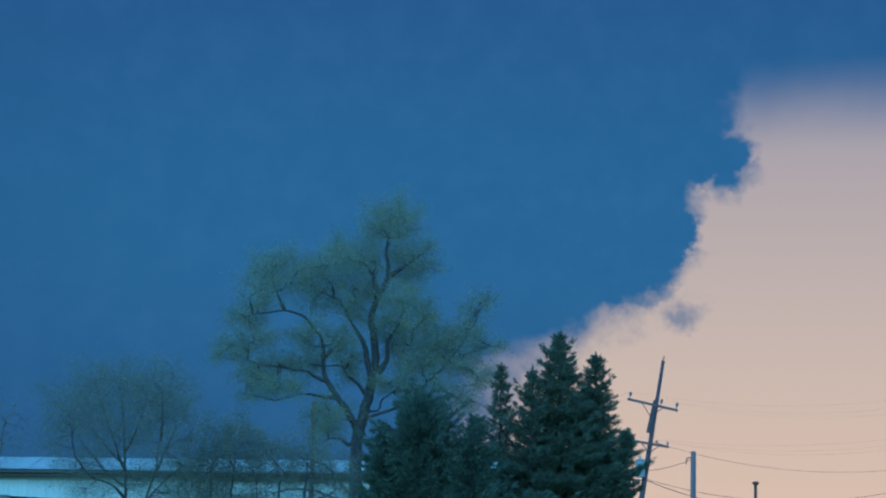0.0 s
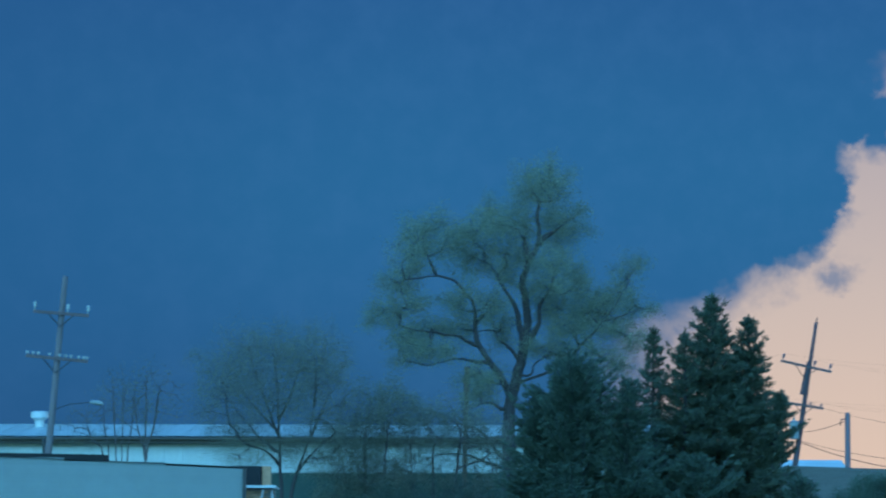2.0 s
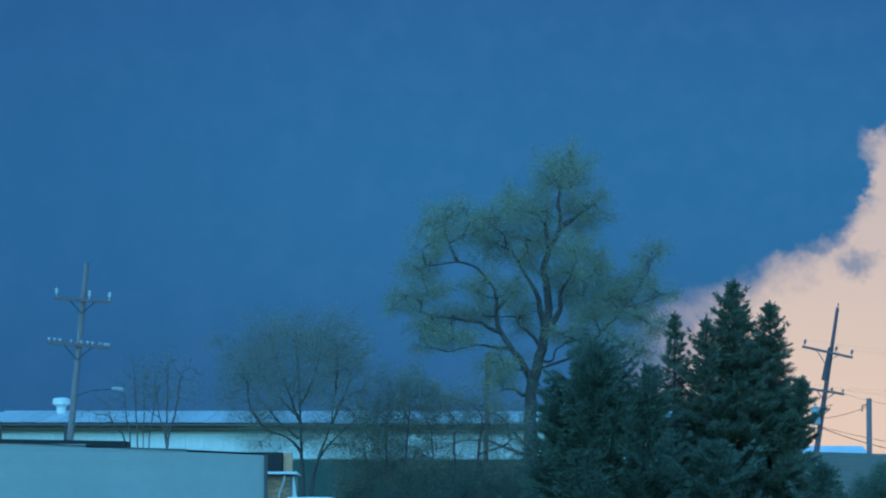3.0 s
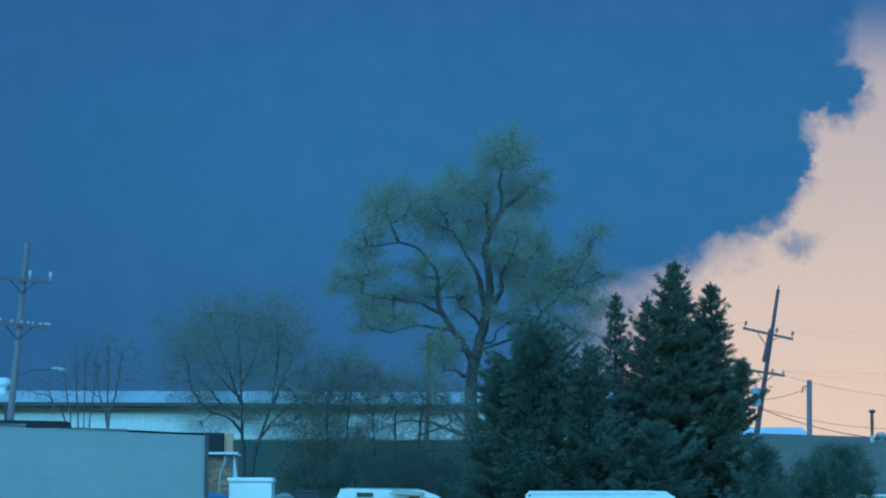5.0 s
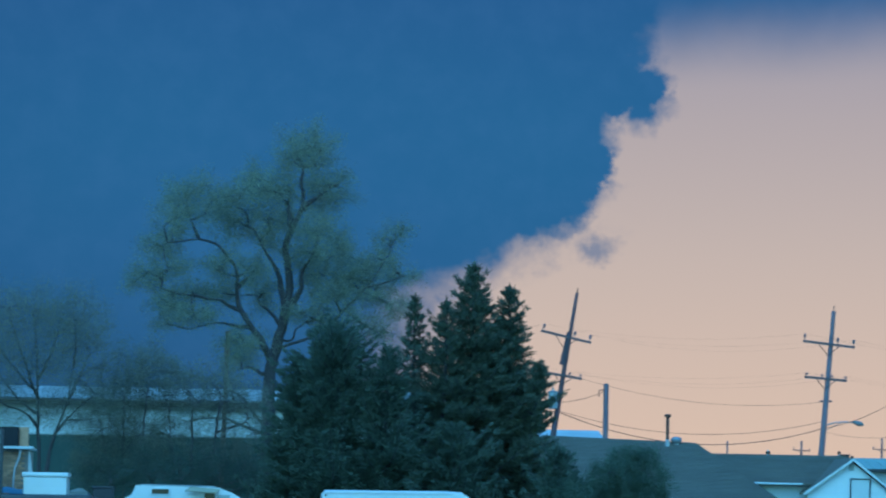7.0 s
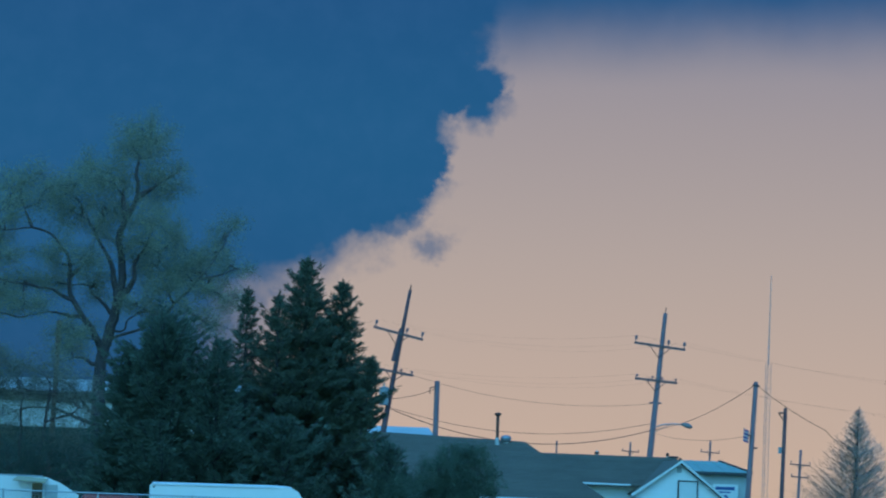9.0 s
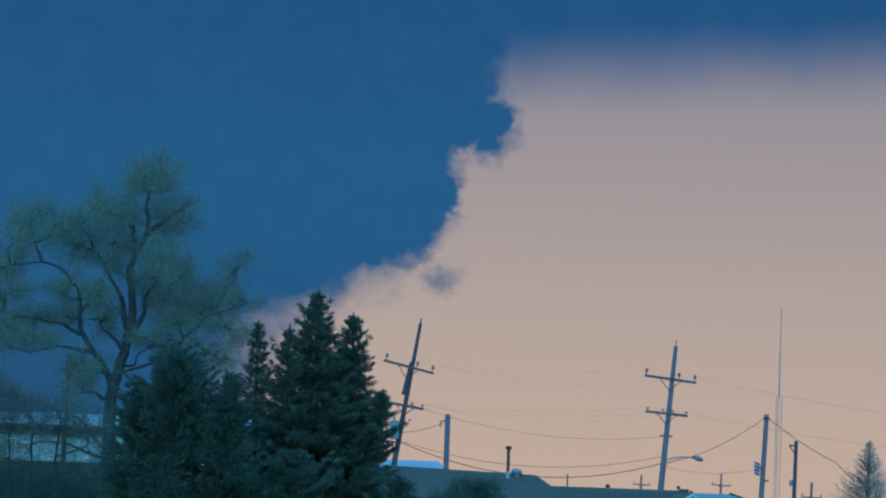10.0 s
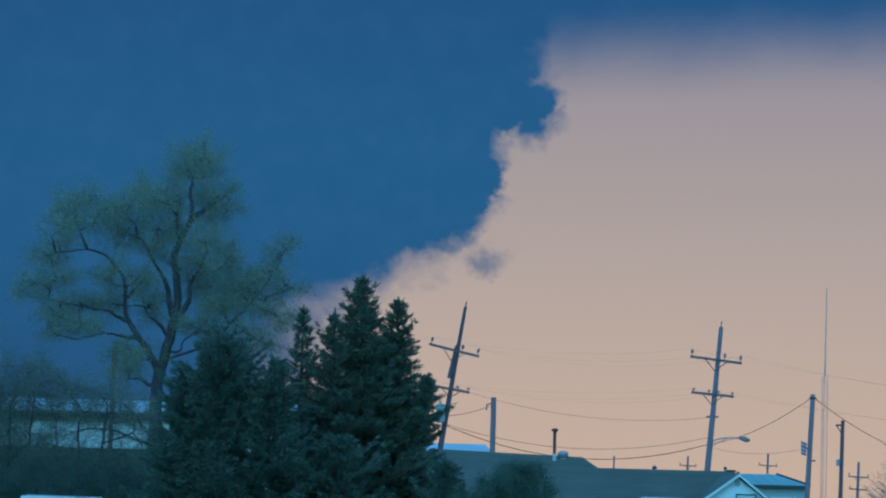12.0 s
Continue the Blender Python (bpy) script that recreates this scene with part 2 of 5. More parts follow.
def thing(name, place, label, category, group="", turn=0.0, kind=""):
    ob = new(name)
    ob.empty_display_size = 0.3
    ob.matrix_basis = pose(*place, 0, 0, turn)
    return tagged(ob, label, category, group, kind)


def box(bm, x0, x1, y0, y1, z0, z1, bevel=0.0):
    r = bmesh.ops.create_cube(bm, size=1.0, matrix=Matrix.Translation(((x0 + x1) / 2, (y0 + y1) / 2, (z0 + z1) / 2)) @ Matrix.Diagonal((x1 - x0, y1 - y0, z1 - z0, 1)))
    if bevel:
        edges = list({e for v in r["verts"] for e in v.link_edges})
        bmesh.ops.bevel(bm, geom=edges, offset=bevel, segments=2, profile=0.6, affect="EDGES")
    return bm


def boxed(*dims, bevel=0.0):
    return box(bmesh.new(), *dims, bevel=bevel)


def tube(path, radii, sides=8, cap=True):
    """A tapered round bar along a path, as (verts, faces)."""
    path = [Vector(p) for p in path]
    verts, faces = [], []
    for i, p in enumerate(path):
        d = (path[min(i + 1, len(path) - 1)] - path[max(i - 1, 0)]).normalized()
        a = d.cross(Vector((0.31, 0.95, 0.02))).normalized()
        b = d.cross(a)
        r = radii[i] if hasattr(radii, "__len__") else radii
        for k in range(sides):
            w = 2 * math.pi * k / sides
            verts.append(p + a * (r * math.cos(w)) + b * (r * math.sin(w)))
    for i in range(len(path) - 1):
        for k in range(sides):
            n = (k + 1) % sides
            faces.append((i * sides + k, i * sides + n, (i + 1) * sides + n, (i + 1) * sides + k))
    if cap:
        faces.append(tuple(range(sides - 1, -1, -1)))
        faces.append(tuple(range((len(path) - 1) * sides, len(path) * sides)))
    return verts, faces


def merged(*pieces):
    verts, faces = [], []
    for v, f in pieces:
        n = len(verts)
        verts += list(v)
        faces += [tuple(i + n for i in q) for q in f]
    return verts, faces


def slab(corners, thick):
    """A plate: a planar polygon thickened downwards along its normal."""
    c = [Vector(p) for p in corners]
    n = (c[1] - c[0]).cross(c[2] - c[0]).normalized()
    if n.z < 0:
        n = -n
    k = len(c)
    verts = c + [p - n * thick for p in c]
    faces = [tuple(range(k)), tuple(range(2 * k - 1, k - 1, -1))] + [(i, i + k, (i + 1) % k + k, (i + 1) % k) for i in range(k)]
    return verts, faces


# ---- trees ----
def grow(seed, skeleton, blobs, points, step=0.32, reach=2.6, kill=0.55, droop=0.0, rounds=160):
    """Branches that grow from a skeleton towards points scattered in the crown. Returns nodes, parents and the least
    thickness of each skeleton node, as a share of the stem."""
    rng = np.random.default_rng(seed)
    nodes, par, least = [], [], []
    for line, root, *share in skeleton:
        had = len(nodes)
        last = root
        for j, p in enumerate(line):
            p = np.array(p, float)
            if j == 0 and root >= 0:
                d = np.linalg.norm(np.array(nodes) - p, axis=1)
                last = int(d.argmin())
                continue
            if j == 0:
                nodes.append(p)
                par.append(-1)
                last = len(nodes) - 1
                continue
            q = nodes[last]
            n = max(1, int(np.linalg.norm(p - q) / step))
            for k in range(1, n + 1):
                w = rng.normal(0, 0.06 * step, 3)
                nodes.append(q + (p - q) * k / n + w)
                par.append(last)
                last = len(nodes) - 1
        n = len(nodes) - had
        least += [(share[0] if share else 1.0 if root < 0 else 0.4) * (1 - 0.9 * (k / max(1, n - 1)) ** 0.7) for k in range(n)]
    vol = np.array([b[3] * b[4] * b[5] for b in blobs])
    pick = rng.choice(len(blobs), points, p=vol / vol.sum())
    d = rng.normal(size=(points, 3))
    d = d / np.linalg.norm(d, axis=1)[:, None] * np.minimum(np.abs(rng.normal(0, 0.62, points)), 1.5)[:, None]
    B = np.array(blobs, float)
    goal = B[pick, :3] + d * B[pick, 3:6]
    alive = np.ones(points, bool)
    best = np.full(points, 1e9)
    who = np.zeros(points, int)
    fresh = np.array(nodes)
    base = 0
    for _ in range(rounds):
        for i in range(0, len(fresh), 400):
            chunk = fresh[i:i + 400]
            dist = np.linalg.norm(goal[:, None, :] - chunk[None], axis=2)
            j = dist.argmin(1)
            v = dist[np.arange(points), j]
            better = v < best
            best[better] = v[better]
            who[better] = j[better] + base + i
        alive &= best > kill
        use = alive & (best < reach)
        if not use.any():
            use = alive
            if not use.any():
                break
        N = np.array(nodes)
        acc = {}
        for g in np.where(use)[0]:
            v = goal[g] - N[who[g]]
            acc.setdefault(int(who[g]), []).append(v / np.linalg.norm(v))
        base = len(nodes)
        add = []
        for w, vs in acc.items():
            v = np.sum(vs, 0) + rng.normal(0, 0.25, 3)
            v[2] -= droop
            v /= np.linalg.norm(v) + 1e-9
            add.append(N[w] + v * step)
            par.append(w)
        nodes += add
        fresh = np.array(add)
        if len(nodes) > 24000:
            break
    return np.array(nodes), np.array(par), np.array(least)


def timber(nodes, par, least, stem, tip=0.012, power=2.05, top=0.4):
    """Round tapered limbs for the grown nodes, as (verts, faces), and the list of end nodes."""
    n = len(nodes)
    w = np.zeros(n)
    kids = [[] for _ in range(n)]
    for i in range(n - 1, -1, -1):
        if w[i] == 0:
            w[i] = tip ** power
        if par[i] >= 0:
            w[par[i]] += w[i]
            kids[par[i]].append(i)
    r = np.minimum(w ** (1 / power), top)
    r[:len(least)] = np.maximum(r[:len(least)], least * stem)
    pieces_v, pieces_f = [], []
    base = 0
    stack = [i for i in range(n) if par[i] < 0]
    while stack:
        s = stack.pop()
        chain = [s] if par[s] < 0 else [par[s], s]
        rad = [r[s]] * len(chain)
        c = s
        while kids[c]:
            k = max(kids[c], key=lambda q: r[q])
            stack += [q for q in kids[c] if q != k]
            chain.append(k)
            rad.append(r[k])
            c = k
        if len(chain) < 2:
            continue
        sides = 8 if rad[0] > 0.08 else (5 if rad[0] > 0.03 else 3)
        v, f = tube([nodes[q] for q in chain], rad, sides, cap=False)
        pieces_v += v
        pieces_f += [tuple(q + base for q in g) for g in f]
        base += len(v)
    ends = [i for i in range(n) if len(kids[i]) == 0]
    return (pieces_v, pieces_f), ends, r


def flecks(seed, centres, ways, count, spread, size, long=2.2, hang=0.0):
    """Many small leaf blades strung along the given twigs, as (verts, faces)."""
    rng = np.random.default_rng(seed)
    C, W = np.asarray(centres, float), np.asarray(ways, float)
    pick = rng.integers(0, len(C), count)
    way = W[pick] + rng.normal(0, 0.35, (count, 3))
    way[:, 2] -= 0.6 * (hang > 0)
    way /= np.linalg.norm(way, axis=1)[:, None] + 1e-9
    c = C[pick] + way * (rng.random(count) * 0.45)[:, None] + rng.normal(0, 1, (count, 3)) * np.array(spread)
    c[:, 2] -= hang * rng.random(count) ** 1.5
    a = way + rng.normal(0, 0.55, (count, 3))
    a /= np.linalg.norm(a, axis=1)[:, None]
    b = np.cross(a, rng.normal(0, 1, (count, 3)))
    b /= np.linalg.norm(b, axis=1)[:, None] + 1e-9
    s = size * (0.5 + rng.random(count))[:, None]
    q = np.stack([c - a * s * long * 0.5, c + b * s * 0.5, c + a * s * long * 0.5, c - b * s * 0.5], 1).reshape(-1, 3)
    f = np.arange(count * 4).reshape(-1, 4)
    return q.tolist(), f.tolist()


def spruce(place, height, radius, seed, label, lean=0.0, power=0.8, material=None, base=0.3, name="spruce_tree", up=0.22, full=1.0, tier=0.3):
    """A conifer: trunk, separate tiers of boughs with flat fans of needle sprays, gaps between them and a ragged outline."""
    rng = np.random.default_rng(seed)
    t = thing(name, place, label, "tree", "evergreen trees")
    stem = tube([(0, 0, 0), (lean * 0.5, 0, height * 0.5), (lean, 0, height * 0.985)], [0.02 * height, 0.012 * height, 0.015], 8)
    bough_v, bough_f, C, D = [], [], [], []
    z = base
    while z < height * 0.985:
        f = (height - z) / (height - base)
        reach = radius * f ** power * (0.7 + 0.55 * rng.random())
        reach *= 0.35 + 0.65 * min(1.0, f / 0.08)
        turn = rng.random() * 2 * math.pi
        count = int((5 + 6 * f) * full)
        for k in range(count):
            w = turn + (k + 0.8 * rng.random()) * 2 * math.pi / count
            L = reach * (0.45 + 0.62 * rng.random()) + 0.06
            if rng.random() < 0.14:
                L *= 1.28
            d = np.array([math.cos(w), math.sin(w), 0.0])
            side = np.array([-d[1], d[0], 0.0])
            p0 = np.array([lean * z / height, 0, z + rng.normal(0, 0.07)])
            rise = -0.1 + 0.5 * (1 - f) + rng.normal(0, 0.12)
            curl = up + rng.normal(0, 0.1)
            n = 5
            pts = [p0 + d * (L * u) + np.array([0, 0, L * (rise * u + curl * u * u)]) for u in np.linspace(0, 1, n + 1)]
            v, g = tube(pts, [0.012 + 0.011 * L * (1 - j / n) for j in range(n + 1)], 3, False)
            m = len(bough_v)
            bough_v += v
            bough_f += [tuple(i + m for i in q) for q in g]
            # fans of twigs to both sides of the bough, each clump with its own sag
            clumps = max(2, int(L / 0.22))
            for c in range(clumps):
                s = 0.12 + 0.88 * (c + 0.7 * rng.random()) / clumps
                s = min(s, 1.0)
                i = min(int(s * n), n - 1)
                q = pts[i] + (pts[i + 1] - pts[i]) * (s * n - i)
                wide = (0.05 + 0.34 * L * (1.0 - s) ** 0.8 + 0.05 * L) * (0.5 + 0.8 * rng.random())
                many = int(12 + 70 * wide)
                hand = np.sign(rng.random(many) - 0.5) * rng.random(many) ** 0.8
                ahead = 0.1 * wide + 0.75 * wide * (1 - np.abs(hand)) ** 1.5 * rng.random(many)
                P = q + side * (hand * wide)[:, None] + d * (ahead + rng.normal(0, 0.05, many))[:, None]
                P[:, 2] += rng.normal(0, 0.05, many) + (0.25 + rise) * ahead - 0.15 * np.abs(hand) * wide
                W = d * 0.9 + side * (hand * 0.75)[:, None] + np.array([0, 0, 0.15 + 0.5 * (1 - f)])
                C.append(P)
                D.append(W)
        z += tier * (0.45 + 0.75 * f) * (0.75 + 0.5 * rng.random())
    u = np.linspace(0.9, 1.0, 90)
    C.append(np.stack([lean * u, 0 * u, height * u], 1) + rng.normal(0, 1, (90, 3)) * (0.01 + 0.5 * (1 - u))[:, None] * np.array([1, 1, 0.3]))
    D.append(rng.normal(0, 0.3, (90, 3)) + np.array([0, 0, 1.0]))
    part("trunk", merged(stem, (bough_v, bough_f)), BARK, t)
    C, D = np.concatenate(C), np.concatenate(D)
    D += rng.normal(0, 0.3, D.shape)
    D /= np.linalg.norm(D, axis=1)[:, None]
    S = np.cross(D, rng.normal(0, 1, D.shape))
    S /= np.linalg.norm(S, axis=1)[:, None] + 1e-9
    ln = (0.07 + 0.13 * rng.random(len(C)))[:, None]
    q = np.stack([C - D * ln * 0.4, C + S * ln * 0.17, C + D * ln, C - S * ln * 0.17], 1).reshape(-1, 3)
    f = np.arange(len(C) * 4).reshape(-1, 4)
    part("crown", (q.tolist(), f.tolist()), material or NEEDLE, t, kind="stuff")
    return t


# ---- ground ----
def ground_sheet(name, x0, x1, y0, y1, z, material, label, n=24, rough=0.0):
    verts, faces = [], []
    for j in range(n + 1):
        for i in range(n + 1):
            x, y = x0 + (x1 - x0) * i / n, y0 + (y1 - y0) * j / n
            verts.append((x, y, z + rough * noise.noise(Vector((x * 0.03, y * 0.03, 0.0)))))
    for j in range(n):
        for i in range(n):
            a = j * (n + 1) + i
            faces.append((a, a + 1, a + n + 2, a + n + 1))
    ob = new(name, mesh_from(name, verts, faces, material))
    return tagged(ob, label, name, "", "structure")


ground_sheet("ground", -3000, 3000, -3000, 3000, 0.0, GRASS, "flat dull green grass reaching the horizon", 60)
ground_sheet("gravel_lot", -60, 34, -40, 135, 0.02, GRAVEL, "grey gravel parking lot on flat ground", 12)
ground_sheet("road", -300, 300, 190, 198, 0.03, ASPHALT, "dark asphalt road behind the houses", 12)


# ---- warehouse ----
def long_warehouse():
    x0, x1, y0, ridge, back = -34.0, 12.0, 225.0, 236.0, 247.0
    w = thing("warehouse", (0, 0, 0), "long white sheet-metal warehouse with pale low-pitched roof", "warehouse")
    z_e, z_r = 8.28, 9.35
    part("wall", boxed(x0, x1, y0, y0 + 0.25, 0, z_e - 0.2), GREY_METAL, w)
    part("wall", boxed(x0, x1, back - 0.25, back, 0, z_e - 0.2), GREY_METAL, w)
    for xx in (x0, x1 - 0.25):
        v = [(xx, y0 + 0.25, 0), (xx, back - 0.25, 0), (xx, back - 0.25, z_e - 0.2), (xx, ridge, z_r - 0.2), (xx, y0 + 0.25, z_e - 0.2)]
        v += [(a + 0.25, b, c) for a, b, c in v]
        part("gable_wall", (v, [(0, 1, 2, 3, 4), (9, 8, 7, 6, 5)] + [(i, (i + 1) % 5, (i + 1) % 5 + 5, i + 5) for i in range(5)]), GREY_METAL, w)
    part("fascia", boxed(x0 - 0.3, x1 + 0.3, y0 - 0.62, y0 - 0.5, z_e - 0.4, z_e - 0.02), SHADED_FASCIA, w, "brown weathered eave board darkened with eave shade")
    part("gutter", tube([(x0 - 0.3, y0 - 0.7, z_e - 0.12), (x1 + 0.3, y0 - 0.7, z_e - 0.12)], 0.09, 8), SHADED_FASCIA, w)
    part("roof", merged(slab([(x0 - 0.3, y0 - 0.5, z_e - 0.03), (x1 + 0.3, y0 - 0.5, z_e - 0.03), (x1 + 0.3, ridge, z_r), (x0 - 0.3, ridge, z_r)], 0.12),
                        slab([(x0 - 0.3, ridge, z_r), (x1 + 0.3, ridge, z_r), (x1 + 0.3, back + 0.4, z_e - 0.03), (x0 - 0.3, back + 0.4, z_e - 0.03)], 0.12)), ROOF_METAL, w)
    part("lower_wall", boxed(x0, 4.6, y0 - 0.08, y0 - 0.01, 0, 6.1), GREEN_PANEL, w, "dark green lower wall cladding")
    # wall sheets and roof sheets, each with its own edges
    rng = random.Random(3)
    wide = 1.15
    n = int((x1 - x0) / wide)
    sheet = mesh_from("wall_sheet", *slab_sheet(wide, 1.5, 0.05), WHITE_METAL)
    tall_sheet = mesh_from("wall_sheet", *slab_sheet(wide, 6.1, 0.05), WHITE_METAL)
    roof_sheet = mesh_from("roof_sheet", *slab_sheet(wide, math.hypot(ridge - y0 + 0.5, z_r - z_e + 0.03) - 0.1, 0.04), ROOF_METAL)
    tilt = math.degrees(math.atan2(z_r - z_e + 0.03, ridge - y0 + 0.5))
    for i in range(n):
        ob = new("wall_sheet", sheet)
        ob.parent = w
        ob.matrix_basis = pose(x0 + wide * (i + 0.5), y0 - 0.02, 6.16, 90, 0, 0)
        if x0 + wide * i > 4.6:
            ob = new("wall_sheet", tall_sheet)
            ob.parent = w
            ob.matrix_basis = pose(x0 + wide * (i + 0.5), y0 - 0.02, 0.05, 90, 0, 0)
        ob = new("roof_sheet", roof_sheet)
        ob.parent = w
        ob.matrix_basis = pose(x0 + wide * (i + 0.5), y0 - 0.48, z_e + 0.02 + rng.uniform(0, 0.02), tilt + rng.uniform(-0.05, 0.05), 0, 0)
    part("ridge_cap", boxed(x0, x1, ridge - 0.2, ridge + 0.2, z_r, z_r + 0.07), ROOF_METAL, w)
    return w


def slab_sheet(wide, tall, deep):
    """A ribbed sheet lying in x and y, its foot at the origin."""
    xs = [-0.5, -0.46, -0.42, -0.02, 0.02, 0.42, 0.46, 0.5]
    zs = [0, 0.015, 0, 0.012, 0, 0.015, 0.0, 0]
    v = [(x * wide * 0.985, y, deep * 0.4 + z) for y in (0, tall) for x, z in zip(xs, zs)]
    k = len(xs)
    f = [(i, i + 1, k + i + 1, k + i) for i in range(k - 1)]
    return v, f


long_warehouse()


def roof_ventilator(place, label, s=1.0):
    t = thing("roof_ventilator", place, label, "vent", "roof vents")
    part("stack", tube([(0, 0, -0.1), (0, 0, 0.45 * s)], [0.3 * s, 0.3 * s], 14), WHITE_METAL, t)
    part("flare", tube([(0, 0, 0.32 * s), (0, 0, 0.5 * s)], [0.3 * s, 0.5 * s], 14), WHITE_METAL, t)
    part("hood", tube([(0, 0, 0.5 * s), (0, 0, 0.86 * s), (0, 0, 0.92 * s)], [0.56 * s, 0.54 * s, 0.3 * s], 14), WHITE_METAL, t)
    return t


roof_ventilator((-30.1, 233.5, 9.25), "white drum roof ventilator on the warehouse roof")


# ---- sided storage shed with black flat roof ----
def storage_shed():
    w = thing("storage_shed", (0, 0, 0), "pale grey horizontally sided storage shed with black roof edge", "shed")
    ax, ay, bx, by = -19.2, 108.0, -8.15, 112.0
    def top(x):
        return 4.03 + (bx - x) * 0.034
    d = Vector((bx - ax, by - ay, 0)).normalized()
    back = Vector((-d.y, d.x, 0)) * 6.0
    a, b = Vector((ax, ay, 0)), Vector((bx, by, 0))
    c = [a, b, b + back, a + back]
    v = [(p.x, p.y, 0) for p in c] + [(p.x, p.y, top(p.x) - 0.06) for p in c]
    part("wall", (v, [(0, 3, 2, 1), (4, 5, 6, 7)] + [(i, (i + 1) % 4, (i + 1) % 4 + 4, i + 4) for i in range(4)]), BOX_PANEL, w)
    e = Vector((d.y, -d.x, 0))
    part("roof", slab([(p.x, p.y, top(p.x) + 0.0) for p in (a + e * 0.05, b + e * 0.05 + d * 0.04, b + back + d * 0.04, a + back)], 0.02), BLACK_TAR, w, "thin black roof edge")
    # lapped boards along the front
    L = (b - a).length
    rows = 30
    for i in range(rows):
        z0 = 0.12 + i * 0.135
        z1 = min(z0 + 0.142, top(b.x) - 0.07)
        if z1 - z0 < 0.03:
            break
        vv = []
        for s in (0.02, L - 0.06):
            p = a + d * s
            for off, z in ((0.004, z0), (0.007, z0 + 0.002), (0.005, z1), (0.0, z1)):
                q = p + e * off
                vv.append((q.x, q.y, z))
        part("board", (vv, [(0, 1, 5, 4), (1, 2, 6, 5), (2, 3, 7, 6), (0, 3, 2, 1), (4, 5, 6, 7)]), BOX_PANEL, w)
    for i in range(4):
        z0 = 4.05 + i * 0.1
        x_end = bx - (z0 + 0.06 - 4.03) / 0.034
        if x_end < ax + 0.3:
            break
        s1 = (x_end - ax) / (bx - ax) * L
        vv = []
        for s in (0.02, s1):
            p = a + d * s
            for off, z in ((0.004, z0), (0.007, z0 + 0.002), (0.005, z0 + 0.1), (0.0, z0 + 0.1)):
                q = p + e * off
                vv.append((q.x, q.y, z))
        part("board", (vv, [(0, 1, 5, 4), (1, 2, 6, 5), (2, 3, 7, 6), (0, 3, 2, 1), (4, 5, 6, 7)]), BOX_PANEL, w)
    p = b + e * 0.03
    part("corner_trim", boxed(p.x - 0.07, p.x + 0.03, p.y - 0.06, p.y + 0.1, 0, 4.0), DARK_STEEL, w, "dark corner strip")
    return w


storage_shed()
shelf = thing("roof_curb", (-15.0, 111.6, 4.2), "flat black tarred curb lying on the shed roof", "roof curb")
part("curb_side", (lambda v: (v, [(0, 1, 2, 3), (7, 6, 5, 4), (0, 4, 5, 1), (1, 5, 6, 2), (2, 6, 7, 3), (3, 7, 4, 0)]))(
    [(-4, -1.6, 0.02), (2.55, 0.3, -0.1), (2.55, 0.3, 0.19), (-4, -1.6, 0.25), (-4, 1.2, 0.02), (2.55, 1.6, -0.1), (2.55, 1.6, 0.19), (-4, 1.2, 0.25)]), BLACK_TAR, shelf)
for sx, sh in ((-2.22, 0.72), (-0.23, 0.6)):
    post = thing("pipe_post", (-14.05 + sx, 111.8, 4.2), "short dark steel post standing on the shed roof", "post", "roof posts")
    part("pipe", tube([(0, 0, -0.05), (0, 0, sh)], 0.05, 8), DARK_STEEL, post)
    part("cap", tube([(0, 0, sh), (0, 0, sh + 0.05)], [0.075, 0.05], 8), DARK_STEEL, post)


def brick_shed():
    w = thing("brick_outbuilding", (-8.3, 116.0, 0), "small brown brick outbuilding with white eave board and dark roof box", "outbuilding")
    part("wall", boxed(-1.4, 0.68, 0.0, 2.4, 0, 3.4), MORTAR, w)
    part("eave_board", boxed(-1.5, 0.86, -0.35, -0.2, 3.45, 3.53, bevel=0.01), WHITE_TRIM, w, "white painted eave board")
    part("soffit", boxed(-1.5, 0.78, -0.2, 2.5, 3.44, 3.5), WHITE_TRIM, w)
    part("downspout", tube([(0.46, -0.28, 3.42), (0.42, -0.2, 3.2), (0.28, -0.1, 2.85), (0.24, -0.06, 2.4), (0.23, -0.06, 0.1)], 0.035, 8), WHITE_METAL, w, "white bent downspout")
    part("roof_box", boxed(-1.3, 0.36, -0.1, 2.2, 3.55, 4.14, bevel=0.02), BLACK_TAR, w, "black tarred roof box")
    part("chimney", boxed(0.38, 0.66, 0.1, 0.5, 3.52, 4.14, bevel=0.02), BRICK, w)
    part("side_sheet", slab([(0.7, -0.1, 3.4), (0.74, -0.1, 3.4), (1.02, -0.1, 1.4), (0.7, -0.1, 1.4)], 0.05), WHITE_METAL, w, "pale slanting sheet")
    brick = mesh_from("brick", *merged_box(0.205, 0.05, 0.066), BRICK)
    for r in range(26):
        for i in range(11):
            x = -1.35 + i * 0.215 + (0.107 if r % 2 else 0)
            if x > 0.58:
                continue
            ob = new("brick", brick)
            ob.parent = w
            ob.matrix_basis = pose(x, -0.012, 1.36 + r * 0.078)
    return w


def merged_box(a, b, c):
    v = [(sx * a / 2, sy * b / 2, sz * c / 2) for sx in (-1, 1) for sy in (-1, 1) for sz in (-1, 1)]
    return v, [(0, 1, 3, 2), (4, 6, 7, 5), (0, 4, 5, 1), (2, 3, 7, 6), (0, 2, 6, 4), (1, 5, 7, 3)]


brick_shed()


